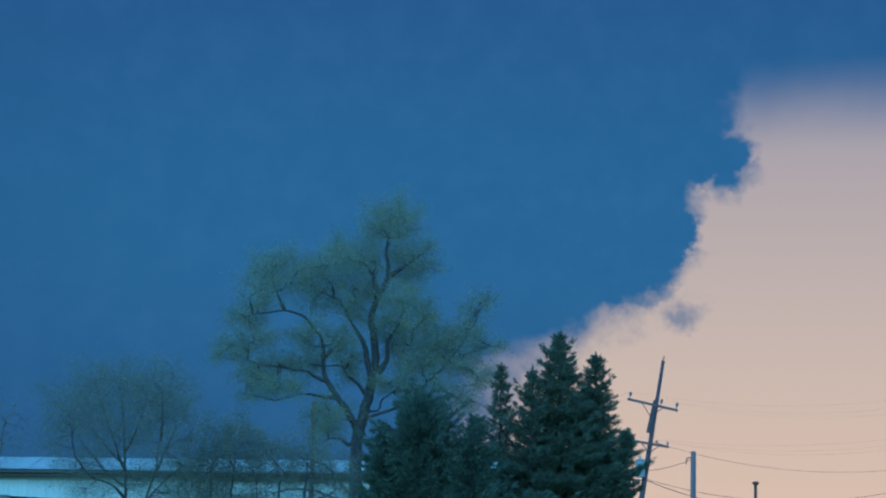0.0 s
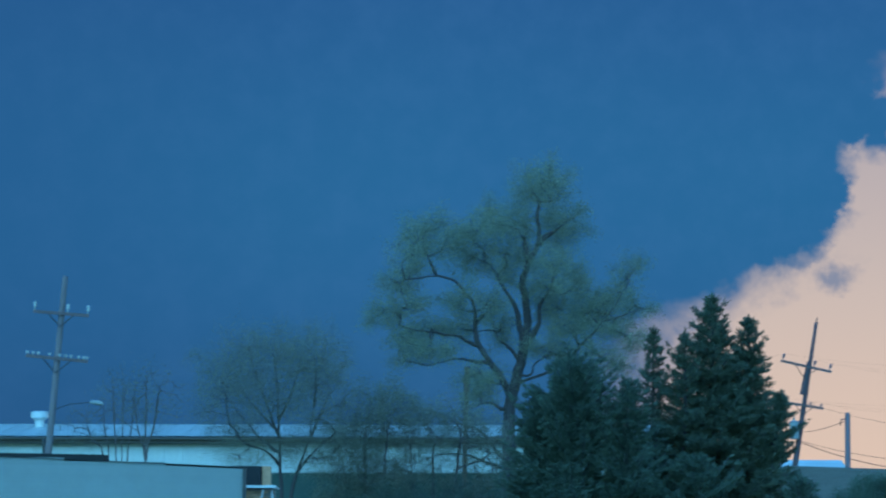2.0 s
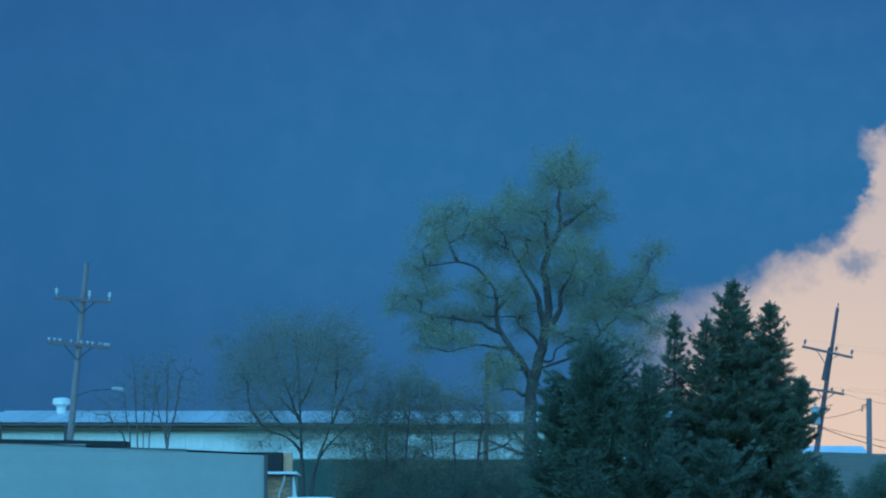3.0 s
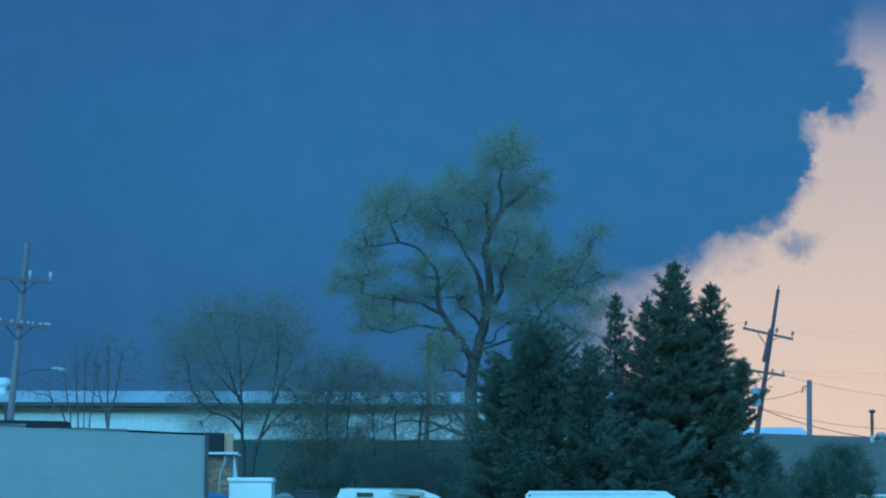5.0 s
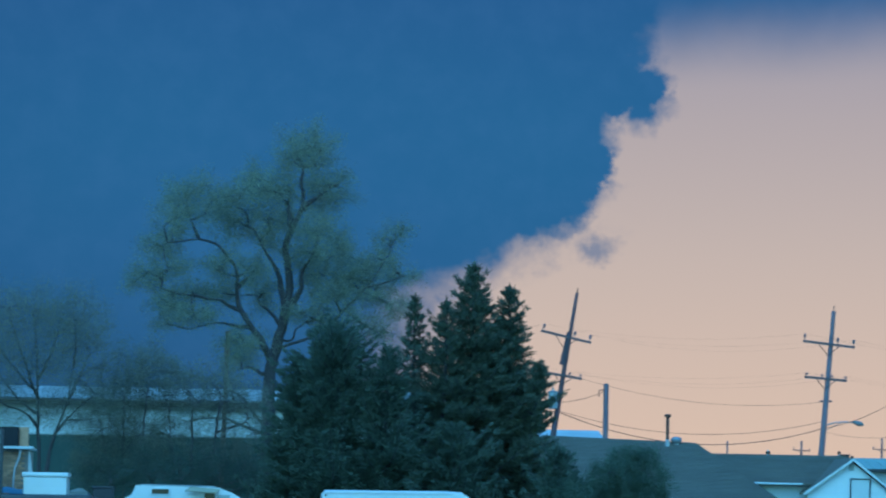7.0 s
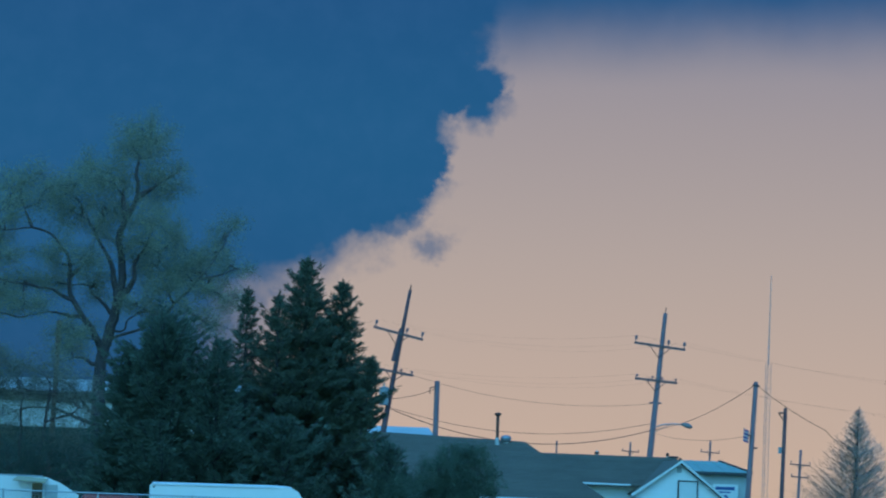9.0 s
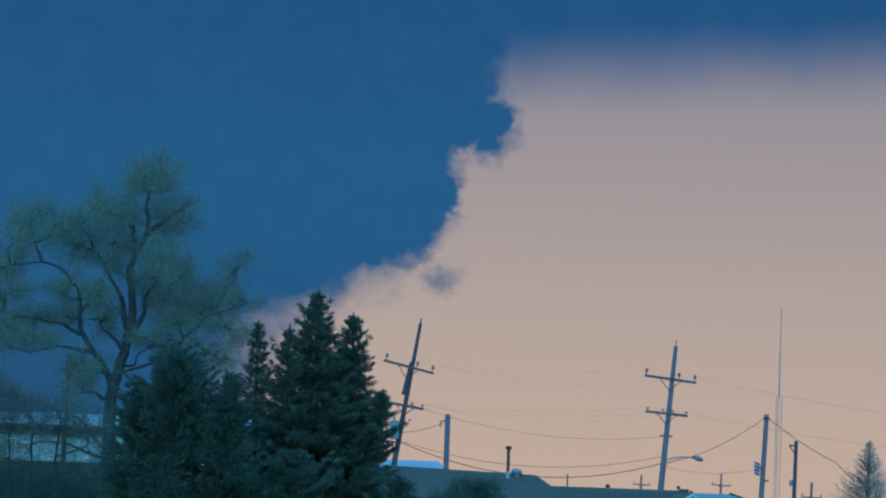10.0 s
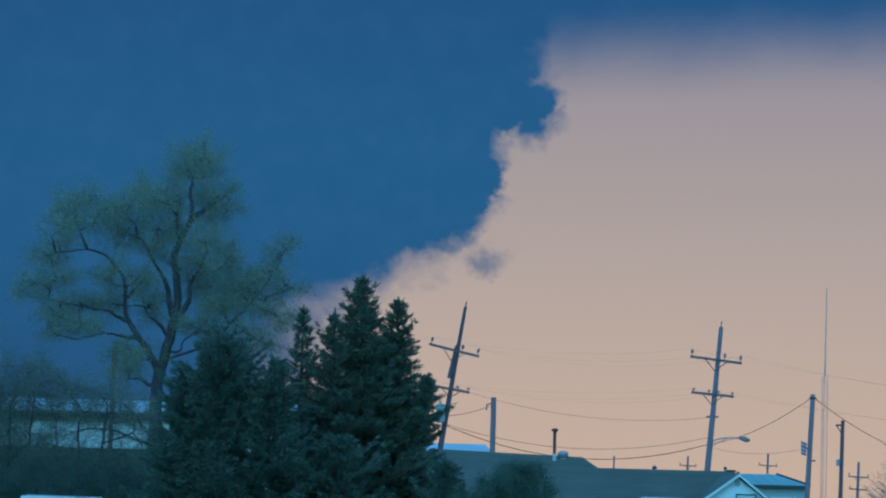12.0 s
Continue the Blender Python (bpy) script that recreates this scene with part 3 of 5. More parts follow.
# ---- house with hipped shingle roof and white gable wing ----
def shingle_rows(parent, corner_a, corner_b, top_a, top_b, rows, thick=0.03):
    """Courses of shingles on a roof slope between an eave line and a ridge line."""
    a, b, c, d = (Vector(p) for p in (corner_a, corner_b, top_b, top_a))
    nrm = (b - a).cross(d - a).normalized()
    if nrm.z < 0:
        nrm = -nrm
    for i in range(rows):
        f0, f1 = i / rows, min(1, (i + 1.06) / rows)
        p0, p1 = a.lerp(d, f0), b.lerp(c, f0)
        q0, q1 = a.lerp(d, f1), b.lerp(c, f1)
        v = [p0 + nrm * 0.004, p1 + nrm * 0.004, p1 + nrm * thick, p0 + nrm * thick, q0 + nrm * 0.006, q1 + nrm * 0.006]
        part("shingle_course", (v, [(0, 1, 2, 3), (3, 2, 5, 4), (0, 3, 4), (1, 5, 2)]), SHINGLE, parent)


def main_house():
    h = thing("house", (0, 0, 0), "low house with charcoal shingle hip roof and white eaves", "house")
    part("wall", boxed(10.6, 21.6, 160.8, 181.5, 0, 2.5), WHITE_SIDING, h)
    ea = [(9.8, 160.0, 2.5), (22.3, 160.0, 2.5), (22.3, 182.2, 2.5), (9.8, 182.2, 2.5)]
    r0, r1 = (12.6, 171.0, 5.42), (19.75, 171.0, 5.2)
    r = part("roof", merged(slab([ea[0], ea[1], r1, r0], 0.1), slab([ea[1], ea[2], r1], 0.1), slab([ea[2], ea[3], r0, r1], 0.1), slab([ea[3], ea[0], r0], 0.1)), SHINGLE, h, "charcoal shingle hip roof")
    part("fascia", boxed(9.8, 22.3, 159.9, 160.0, 2.33, 2.5), WHITE_TRIM, h)
    part("gutter", tube([(9.8, 159.84, 2.46), (22.3, 159.84, 2.46)], 0.06, 8), WHITE_TRIM, h, "white eave gutter")
    shingle_rows(h, ea[0], ea[1], r0, r1, 44)
    shingle_rows(h, ea[1], ea[2], r1, r1, 30)
    for xx in (13.0, 16.6, 18.6, 20.2):
        wdw = part("window", boxed(xx - 0.5, xx + 0.5, 160.72, 160.78, 0.9, 2.1), WHITE_TRIM, h)
        part("pane", boxed(xx - 0.42, xx + 0.42, 160.70, 160.715, 0.98, 2.02), DARK_GLASS, wdw)
    return h


def gable_wing():
    h = thing("gable_wing", (0, 0, 0), "white lap-sided gable wing with dark shingle roof", "house")
    # ridge along x behind, with the gable pushed out to the front
    part("wall", boxed(20.6, 27.9, 166.0, 177.0, 0, 3.25), WHITE_SIDING, h)
    part("rear_roof", merged(slab([(19.0, 165.4, 3.32), (25.0, 165.4, 3.32), (27.0, 171.0, 4.72), (19.0, 171.0, 4.72)], 0.1),
                        slab([(19.0, 176.6, 3.0), (27.0, 176.6, 3.0), (27.0, 171.0, 4.7), (19.0, 171.0, 4.7)], 0.1)), SHINGLE, h)
    shingle_rows(h, (19.0, 165.4, 3.32), (25.0, 165.4, 3.32), (19.0, 171.0, 4.72), (27.0, 171.0, 4.72), 26)
    part("gutter", tube([(20.3, 165.3, 3.32), (24.0, 165.3, 3.3)], 0.05, 8), WHITE_TRIM, h, "white eave gutter")
    xl, xr, xa, zl, za, y = 24.05, 28.15, 26.2, 3.02, 4.53, 165.0
    v = [(xl + 0.12, y, 0), (xr - 0.12, y, 0), (xr - 0.12, y, zl - 0.1), (xa, y, za - 0.2), (xl + 0.12, y, zl - 0.1)]
    v += [(a, b + 0.2, c) for a, b, c in v]
    part("gable_wall", (v, [(0, 1, 2, 3, 4), (9, 8, 7, 6, 5)] + [(i, (i + 1) % 5, (i + 1) % 5 + 5, i + 5) for i in range(5)]), WHITE_SIDING, h)
    part("gable_roof", merged(slab([(xl - 0.1, y - 0.3, zl - 0.1), (xa, y - 0.3, za), (xa, y + 6, za), (xl - 0.1, y + 6, zl - 0.1)], 0.08),
                              slab([(xr + 0.15, y - 0.3, zl - 0.14), (xa, y - 0.3, za), (xa, y + 6, za), (xr + 0.15, y + 6, zl - 0.14)], 0.08)), SHINGLE, h)
    for s, x1, z1 in ((-1, xl - 0.1, zl - 0.1), (1, xr + 0.15, zl - 0.14)):
        p, q = Vector((x1, y - 0.33, z1 - 0.02)), Vector((xa, y - 0.33, za - 0.02))
        n = Vector((0, 0, -0.13))
        vv = [p, q, q + n, p + n]
        vv += [a + Vector((0, 0.05, 0)) for a in vv]
        part("barge_board", (vv, [(0, 1, 2, 3), (7, 6, 5, 4)] + [(i, (i + 1) % 4, (i + 1) % 4 + 4, i + 4) for i in range(4)]), WHITE_TRIM, h, "white barge board")
    # lapped boards of the gable
    for i in range(30):
        z0 = 1.7 + i * 0.1
        z1 = z0 + 0.104
        if z1 > za - 0.3:
            break
        def span(z):
            f = max(0.0, (z - zl + 0.1) / (za - 0.2 - zl + 0.1))
            return xl + 0.12 + (xa - xl - 0.12) * f, xr - 0.12 + (xa - xr + 0.12) * f
        (a0, b0), (a1, b1) = span(z0), span(z1)
        vv = [(a0, y - 0.02, z0), (b0, y - 0.02, z0), (b1, y - 0.006, z1), (a1, y - 0.006, z1), (a0, y - 0.003, z0), (b0, y - 0.003, z0)]
        part("siding_board", (vv, [(0, 1, 2, 3), (0, 4, 5, 1)]), WHITE_SIDING, h)
    part("gable_vent", boxed(xa - 0.16, xa + 0.06, y - 0.05, y - 0.03, 3.95, 4.25), GREY_METAL, h, "small grey louvre vent")
    win = part("hatch_frame", merged(merged_at(26.12, y - 0.07, 2.9, 0.05, 0.06, 1.4), merged_at(27.0, y - 0.07, 2.9, 0.05, 0.06, 1.4), merged_at(26.56, y - 0.07, 3.58, 0.93, 0.06, 0.05)), DARK_STEEL, h, "dark hatch frame")
    part("hatch_panel", boxed(26.16, 26.97, y - 0.06, y - 0.04, 2.2, 3.55), WHITE_TRIM, win)
    part("lintel", boxed(24.9, 25.7, y - 0.07, y - 0.04, 2.3, 2.46), DARK_STEEL, h)
    part("eave_bracket", boxed(27.95, 28.3, y - 0.2, y + 0.3, 2.65, 2.85, bevel=0.03), DARK_STEEL, h)
    return h


def merged_at(x, y, z, a, b, c):
    v, f = merged_box(a, b, c)
    return [(p[0] + x, p[1] + y, p[2] + z) for p in v], f


main_house()
gable_wing()


def flue(place, tall, label, s=1.0):
    t = thing("flue_pipe", place, label, "flue", "roof flues")
    part("pipe", tube([(0, 0, -0.15), (0, 0, tall)], 0.075 * s, 10), RUST, t)
    part("collar", tube([(0, 0, -0.1), (0, 0, 0.3 * s), (0, 0, 0.34 * s)], [0.12 * s, 0.1 * s, 0.08 * s], 10), STEEL, t, "pale metal collar")
    part("cap", tube([(0, 0, tall), (0, 0, tall + 0.04), (0, 0, tall + 0.12), (0, 0, tall + 0.16)], [0.1 * s, 0.16 * s, 0.16 * s, 0.06 * s], 10), RUST, t)
    return t


flue((18.35, 170.0, 4.98), 1.35, "tall rusty flue pipe with cap on the shingle roof")
flue((23.18, 171.0, 4.68), 0.05, "short capped flue on the wing ridge", 0.7)
flue((26.52, 171.0, 4.7), 0.08, "thin capped flue on the wing ridge", 0.5)
flue((27.37, 172.5, 4.3), 0.3, "thin capped flue behind the gable", 0.5)
ridge_vent = thing("ridge_vent", (26.8, 171.0, 4.7), "low dark hooded vent on the wing ridge", "vent", "roof vents")
part("base", boxed(-0.18, 0.18, -0.16, 0.16, -0.12, 0.03, bevel=0.01), DARK_STEEL, ridge_vent)
part("hood", boxed(-0.24, 0.22, -0.2, 0.2, 0.03, 0.09, bevel=0.025), DARK_STEEL, ridge_vent)
turbine = thing("turbine_vent", (18.8, 170.4, 5.0), "round metal turbine vent on the shingle roof", "vent", "roof vents")
part("neck", tube([(0, 0, -0.15), (0, 0, 0.16)], 0.14, 12), STEEL, turbine)
part("drum", tube([(0, 0, 0.14), (0, 0, 0.2), (0, 0, 0.32), (0, 0, 0.42), (0, 0, 0.46)], [0.16, 0.24, 0.27, 0.2, 0.05], 16), STEEL, turbine)


def far_building(name, x0, x1, y0, y1, z_e, z_r, label, wall_mat, roof_mat, fascia):
    h = thing(name, (0, 0, 0), label, "building")
    part("wall", boxed(x0, x1, y0, y1, 0, z_e), wall_mat, h)
    ym = (y0 + y1) / 2
    part("roof", merged(slab([(x0 - 0.2, y0 - 0.3, z_e), (x1 + 0.2, y0 - 0.3, z_e), (x1 - 0.9, ym, z_r), (x0 - 0.2, ym, z_r)], 0.1),
                        slab([(x0 - 0.2, y1 + 0.3, z_e), (x1 + 0.2, y1 + 0.3, z_e), (x1 - 0.9, ym, z_r), (x0 - 0.2, ym, z_r)], 0.1),
                        slab([(x1 + 0.2, y0 - 0.3, z_e), (x1 + 0.2, y1 + 0.3, z_e), (x1 - 0.9, ym, z_r)], 0.1)), roof_mat, h)
    part("eave", boxed(x0 - 0.2, x1 + 0.2, y0 - 0.36, y0 - 0.3, z_e - 0.16, z_e), fascia, h)
    for i in range(int((x1 - x0) / 0.6)):
        part("roof_rib", tube([(x0 + 0.6 * i, y0 - 0.28, z_e + 0.02), (x0 + 0.6 * i, ym, z_r + 0.02)], 0.025, 4), roof_mat, h)
    part("ridge_edge", tube([(x1 - 0.9, ym, z_r + 0.03), (x1 + 0.22, y0 - 0.3, z_e + 0.03)], 0.06, 6), DARK_STEEL, h, "dark hip edge")
    return h


shop = far_building("workshop", 31.0, 35.3, 199.0, 207.0, 4.55, 5.2, "pale blue metal-roofed workshop with grey walls", GREY_METAL, BLUE_METAL, DARK_STEEL)
sign = thing("wall_sign", (34.1, 198.9, 3.4), "white sign with blue lettering bars on the workshop wall", "sign")
part("board", boxed(-0.7, 0.7, -0.05, 0.0, -0.5, 0.5), WHITE_TRIM, sign)
part("lettering_bar", boxed(-0.55, 0.5, -0.062, -0.054, 0.18, 0.36), BLUE_SIGN, sign)
part("lettering_bar", boxed(-0.35, 0.3, -0.062, -0.054, 0.02, 0.1), BLUE_SIGN, sign)
part("emblem", tube([(0.0, -0.054, -0.25), (0.0, -0.07, -0.25)], 0.17, 14), BLUE_SIGN, sign)

back_roof = thing("back_shed", (0, 0, 0), "low shed with white metal roof behind the house", "shed")
part("wall", boxed(15.5, 19.9, 220, 228, 0, 6.3), GREY_METAL, back_roof)
part("roof", merged(slab([(15.0, 219.6, 6.25), (20.0, 219.6, 6.25), (19.95, 224, 6.95), (16.6, 224, 6.95)], 0.1),
                    slab([(15.0, 228.4, 6.25), (20.0, 228.4, 6.25), (19.95, 224, 6.95), (16.6, 224, 6.95)], 0.1)), WHITE_METAL, back_roof)


# ---- poles ----
def crossarm(parent, centre, half, lean, insulators, brace=0.5, tall=0.2, glaze=None):
    """A crossarm with braces and insulators; lean tilts it in its own plane."""
    c, s = math.cos(radians(lean)), math.sin(radians(lean))
    def at(u, v, y=0.0):
        return Vector(centre) + Vector((u * c + v * s, y, -u * s + v * c))
    v, f = merged_box(2 * half, 0.1, 0.12)
    arm = part("crossarm", ([at(p[0], p[2], p[1] - 0.16) for p in v], f), ARM_WOOD, parent)
    for u in (-brace, brace):
        if brace:
            part("brace", tube([at(u, -0.04, -0.2), at(0.0, -brace * 1.05, -0.16)], 0.022, 5), DARK_STEEL, arm)
    for u in insulators:
        ins = part("insulator", tube([at(u, 0.06, -0.16), at(u, 0.06 + tall * 0.35, -0.16), at(u, 0.06 + tall * 0.4, -0.16), at(u, 0.06 + tall * 0.7, -0.16), at(u, 0.06 + tall * 0.75, -0.16), at(u, 0.06 + tall, -0.16)],
                               [0.02, 0.02, 0.075, 0.06, 0.085, 0.04], 8), glaze or GREY_CERAMIC, arm, "porcelain insulator")
    return [at(u, 0.06 + tall, -0.16) for u in insulators]


def utility_pole(base, top, r0, r1, label, material=None, category="utility pole", group="utility poles"):
    t = thing("utility_pole", base, label, category, group)
    d = Vector(top) - Vector(base)
    part("shaft", tube([d * (k / 6) for k in range(7)], [r0 + (r1 - r0) * k / 6 for k in range(7)], 12), material or POLE_WOOD, t)
    return t


def on_pole(base, top, z):
    f = (z - base[2]) / (top[2] - base[2])
    return (Vector(top) - Vector(base)) * f


# leaning pole with transformer
LB, LT = (13.3, 185.0, 0.0), (15.28, 185.0, 12.95)
lean_pole = utility_pole(LB, LT, 0.2, 0.085, "dark leaning wooden utility pole with two crossarms and transformer", DARK_POLE)
la1 = crossarm(lean_pole, on_pole(LB, LT, 10.68) + Vector((-0.19, 0, 0.04)), 1.3, 12.5, (-1.2, 0.4, 1.2), 0.55, 0.32)
la2 = crossarm(lean_pole, on_pole(LB, LT, 8.75), 0.95, 9.0, (-0.9, 0.3, 0.85), 0.45, 0.16)
part("splice", tube([on_pole(LB, LT, 9.3) + Vector((-0.16, -0.05, 0)), on_pole(LB, LT, 10.95) + Vector((-0.05, -0.05, 0))], 0.14, 8), DARK_POLE, lean_pole, "dark bolted pole splice")
part("pin", tube([on_pole(LB, LT, 12.95), on_pole(LB, LT, 13.2)], 0.03, 6), DARK_STEEL, lean_pole)
tp = on_pole(LB, LT, 7.5) + Vector((-0.32, -0.2, 0))
can = part("transformer", tube([tp + Vector((0, 0, -0.45)), tp + Vector((0, 0, -0.42)), tp + Vector((0, 0, 0.4)), tp + Vector((0, 0, 0.44)), tp + Vector((0, 0, 0.5))], [0.2, 0.25, 0.25, 0.27, 0.1], 14), CAN_PAINT, lean_pole, "pale grey transformer can")
part("bushing", tube([tp + Vector((0, 0, 0.5)), tp + Vector((0, 0, 0.68))], [0.05, 0.03], 8), CERAMIC, can)
part("bracket", tube([tp + Vector((0.2, 0, 0.15)), tp + Vector((0.5, 0.05, 0.15))], 0.04, 6), DARK_STEEL, can)

# upright pole with street lamp
RB, RT = (27.4, 185.0, 0.0), (28.35, 185.0, 12.3)
right_pole = utility_pole(RB, RT, 0.195, 0.105, "grey wooden utility pole with two crossarms and lamp bracket")
ra1 = crossarm(right_pole, on_pole(RB, RT, 10.6) + Vector((-0.12, 0, 0.01)), 1.32, 6.0, (-1.26, 0.42, 1.24), 0.55, 0.32)
ra2 = crossarm(right_pole, on_pole(RB, RT, 8.85) + Vector((-0.13, 0, 0)), 1.08, 4.5, (-1.0, -0.2, 0.3, 1.0), 0.5, 0.16)
part("bolt_collar", tube([on_pole(RB, RT, 7.72) + Vector((-0.32, 0, 0)), on_pole(RB, RT, 7.72) + Vector((0.3, 0, 0))], 0.05, 6), GREY_CERAMIC, right_pole)
part("pin", tube([on_pole(RB, RT, 12.3), on_pole(RB, RT, 12.6)], 0.022, 6), DARK_STEEL, right_pole)
lp = on_pole(RB, RT, 6.5)
arm = part("lamp_arm", tube([lp + Vector((0.1, -0.1, 0)), lp + Vector((0.5, -0.4, 0.14)), lp + Vector((1.0, -0.8, 0.17)), lp + Vector((1.35, -1.0, 0.14))], 0.035, 8), STEEL, right_pole, "curved steel lamp arm")
part("lamp_head", tube([lp + Vector((1.3, -1.0, 0.16)), lp + Vector((1.42, -1.05, 0.15)), lp + Vector((1.6, -1.1, 0.1)), lp + Vector((1.78, -1.15, 0.04)), lp + Vector((1.84, -1.17, 0.02))], [0.05, 0.1, 0.135, 0.09, 0.03], 12), LAMP_PAINT, arm, "grey cobra-head street light")
part("lamp_brace", tube([lp + Vector((0.08, -0.1, -0.25)), lp + Vector((0.75, -0.6, 0.12))], 0.02, 6), STEEL, arm)

# pale pole by the warehouse
FB, FT = (-18.65, 144.0, 0.0), (-17.62, 144.0, 12.2)
left_pole = utility_pole(FB, FT, 0.165, 0.105, "bleached wooden utility pole with porcelain insulators and lamp", POLE_PALE)
fa1 = crossarm(left_pole, on_pole(FB, FT, 10.72), 1.1, 4.5, (-1.05, 0.25, 1.05), 0.5, 0.34, CERAMIC)
fa2 = crossarm(left_pole, on_pole(FB, FT, 8.95), 1.22, 5.5, (-1.18, -0.95, -0.75, -0.3, 0.1, 0.35, 0.55, 0.85, 1.05, 1.18), 0.55, 0.13, CERAMIC)
lp = on_pole(FB, FT, 7.05)
arm = part("lamp_arm", tube([lp + Vector((0.1, -0.1, -0.1)), lp + Vector((0.7, -0.4, 0.1)), lp + Vector((1.6, -0.8, 0.15))], 0.016, 8), DARK_STEEL, left_pole)
part("lamp_head", tube([lp + Vector((1.55, -0.8, 0.16)), lp + Vector((1.7, -0.84, 0.16)), lp + Vector((1.95, -0.9, 0.12)), lp + Vector((2.1, -0.92, 0.08))], [0.04, 0.08, 0.1, 0.04], 10), CAN_PAINT, arm, "pale street light head")

# stub pole behind the house, corner service pole, plain pole behind the willow
SB, ST = (16.45, 181.0, 0.0), (16.46, 181.0, 8.25)
stub = utility_pole(SB, ST, 0.16, 0.13, "plain grey wooden stub pole behind the house")
part("hook", tube([on_pole(SB, ST, 7.95) + Vector((-0.1, -0.1, 0)), on_pole(SB, ST, 7.9) + Vector((-0.34, -0.1, 0)), on_pole(SB, ST, 7.6) + Vector((-0.36, -0.1, 0))], 0.03, 6), DARK_STEEL, stub)
CB, CT = (26.55, 150.0, 0.0), (26.86, 150.0, 7.6)
corner = utility_pole(CB, CT, 0.125, 0.095, "grey service pole with small bracket and cable")
part("bracket", boxed(*[v + o for v, o in zip((-0.28, -0.08, -0.12, -0.02, -0.06, 0.0), [on_pole(CB, CT, 5.4)[0]] * 2 + [0] * 2 + [5.4] * 2)]), DARK_STEEL, corner)
part("bracket", boxed(*[v + o for v, o in zip((0.05, 0.22, -0.1, 0.0, -0.06, 0.0), [on_pole(CB, CT, 5.6)[0]] * 2 + [0] * 2 + [4.9] * 2)]), DARK_STEEL, corner)
part("cap", tube([on_pole(CB, CT, 7.46) + Vector((-0.16, -0.1, 0)), on_pole(CB, CT, 7.43) + Vector((0.14, -0.1, 0))], 0.03, 6), DARK_STEEL, corner)
KB, KT = (-2.6, 190.0, 0.0), (-2.35, 190.0, 10.9)
rust_pole = utility_pole(KB, KT, 0.15, 0.11, "reddish brown wooden pole standing behind the willow", RUST)
part("wrap", tube([on_pole(KB, KT, 9.6), on_pole(KB, KT, 10.92)], [0.17, 0.14], 10), RUST, rust_pole, "rusty brown sleeve")
part("insulator", tube([on_pole(KB, KT, 7.9) + Vector((0.2, -0.2, 0)), on_pole(KB, KT, 8.3) + Vector((0.2, -0.2, 0))], [0.12, 0.07], 8), CERAMIC, rust_pole)

# far poles on the road out of town
GB, GT = (48.6, 260.0, 0.0), (48.75, 260.0, 10.2)
far_tall = utility_pole(GB, GT, 0.17, 0.13, "distant wooden pole with transformer can and bracket", DARK_POLE)
part("bracket", tube([on_pole(GB, GT, 9.85) + Vector((-0.5, 0, 0.0)), on_pole(GB, GT, 9.85)], 0.06, 6), DARK_STEEL, far_tall)
part("brace", tube([on_pole(GB, GT, 9.8) + Vector((-0.45, 0, 0.0)), on_pole(GB, GT, 9.2)], 0.04, 6), DARK_STEEL, far_tall)
part("can", tube([on_pole(GB, GT, 6.95) + Vector((-0.26, 0, 0.0)), on_pole(GB, GT, 7.4) + Vector((-0.26, 0, 0.0))], 0.13, 10), CAN_PAINT, far_tall)
for (x, y, top, zz, half, lower) in ((60.6, 420, 10.9, 9.8, 1.0, 0), (69.9, 420, 11.4, 10.05, 1.12, 0), (63.2, 330, 8.8, 7.42, 0.95, 6.3), (62.0, 500, 12.45, 10.4, 1.0, 0), (92.0, 420, 11.9, 10.2, 1.3, 8.3), (40.75, 185, 10.5, 9.12, 1.1, 7.55)):
    b, tt = (x, y, 0.0), (x + 0.2, y, top)
    u = utility_pole(b, tt, 0.17, 0.11, "distant wooden utility pole with crossarm")
    crossarm(u, on_pole(b, tt, zz), half, 3.0, (-half * 0.9, half * 0.9), 0.4, 0.25)
    if lower:
        crossarm(u, on_pole(b, tt, lower), half * 0.85, 3.0, (-half * 0.8, half * 0.8), 0.0, 0.2)

# radio mast
mast = thing("radio_mast", (91.2, 500.0, 0.0), "slim pale lattice radio mast with whip antenna", "radio mast")
for k, (ux, uy) in enumerate(((-0.38, 0), (0.38, 0), (0, 0.6))):
    part("leg", tube([(ux, uy, 0), (ux, uy, 24.2)], 0.035, 6), HAZED_MAST, mast)
for k in range(24):
    z = k * 1.0
    for (a, b) in (((-0.38, 0), (0.38, 0)), ((0.38, 0), (0, 0.6)), ((0, 0.6), (-0.38, 0))):
        part("lattice_bar", tube([(a[0], a[1], z), (b[0], b[1], z + 1.0)], 0.014, 4), HAZED_MAST, mast)
part("whip", tube([(0, 0.2, 24.0), (0, 0.2, 26.0), (0.05, 0.2, 36.4)], [0.1, 0.09, 0.04], 8), HAZED_MAST, mast)


def cable(a, b, sag, r, label="thin black overhead cable hanging between poles", n=18):
    a, b = Vector(a), Vector(b)
    pts = [a.lerp(b, k / n) - Vector((0, 0, sag * 4 * (k / n) * (1 - k / n))) for k in range(n + 1)]
    t = new("overhead_cable", mesh_from("overhead_cable", *tube([p - a for p in pts], r, 5), WIRE))
    t.location = a
    return tagged(t, label, "cable", "overhead cables")


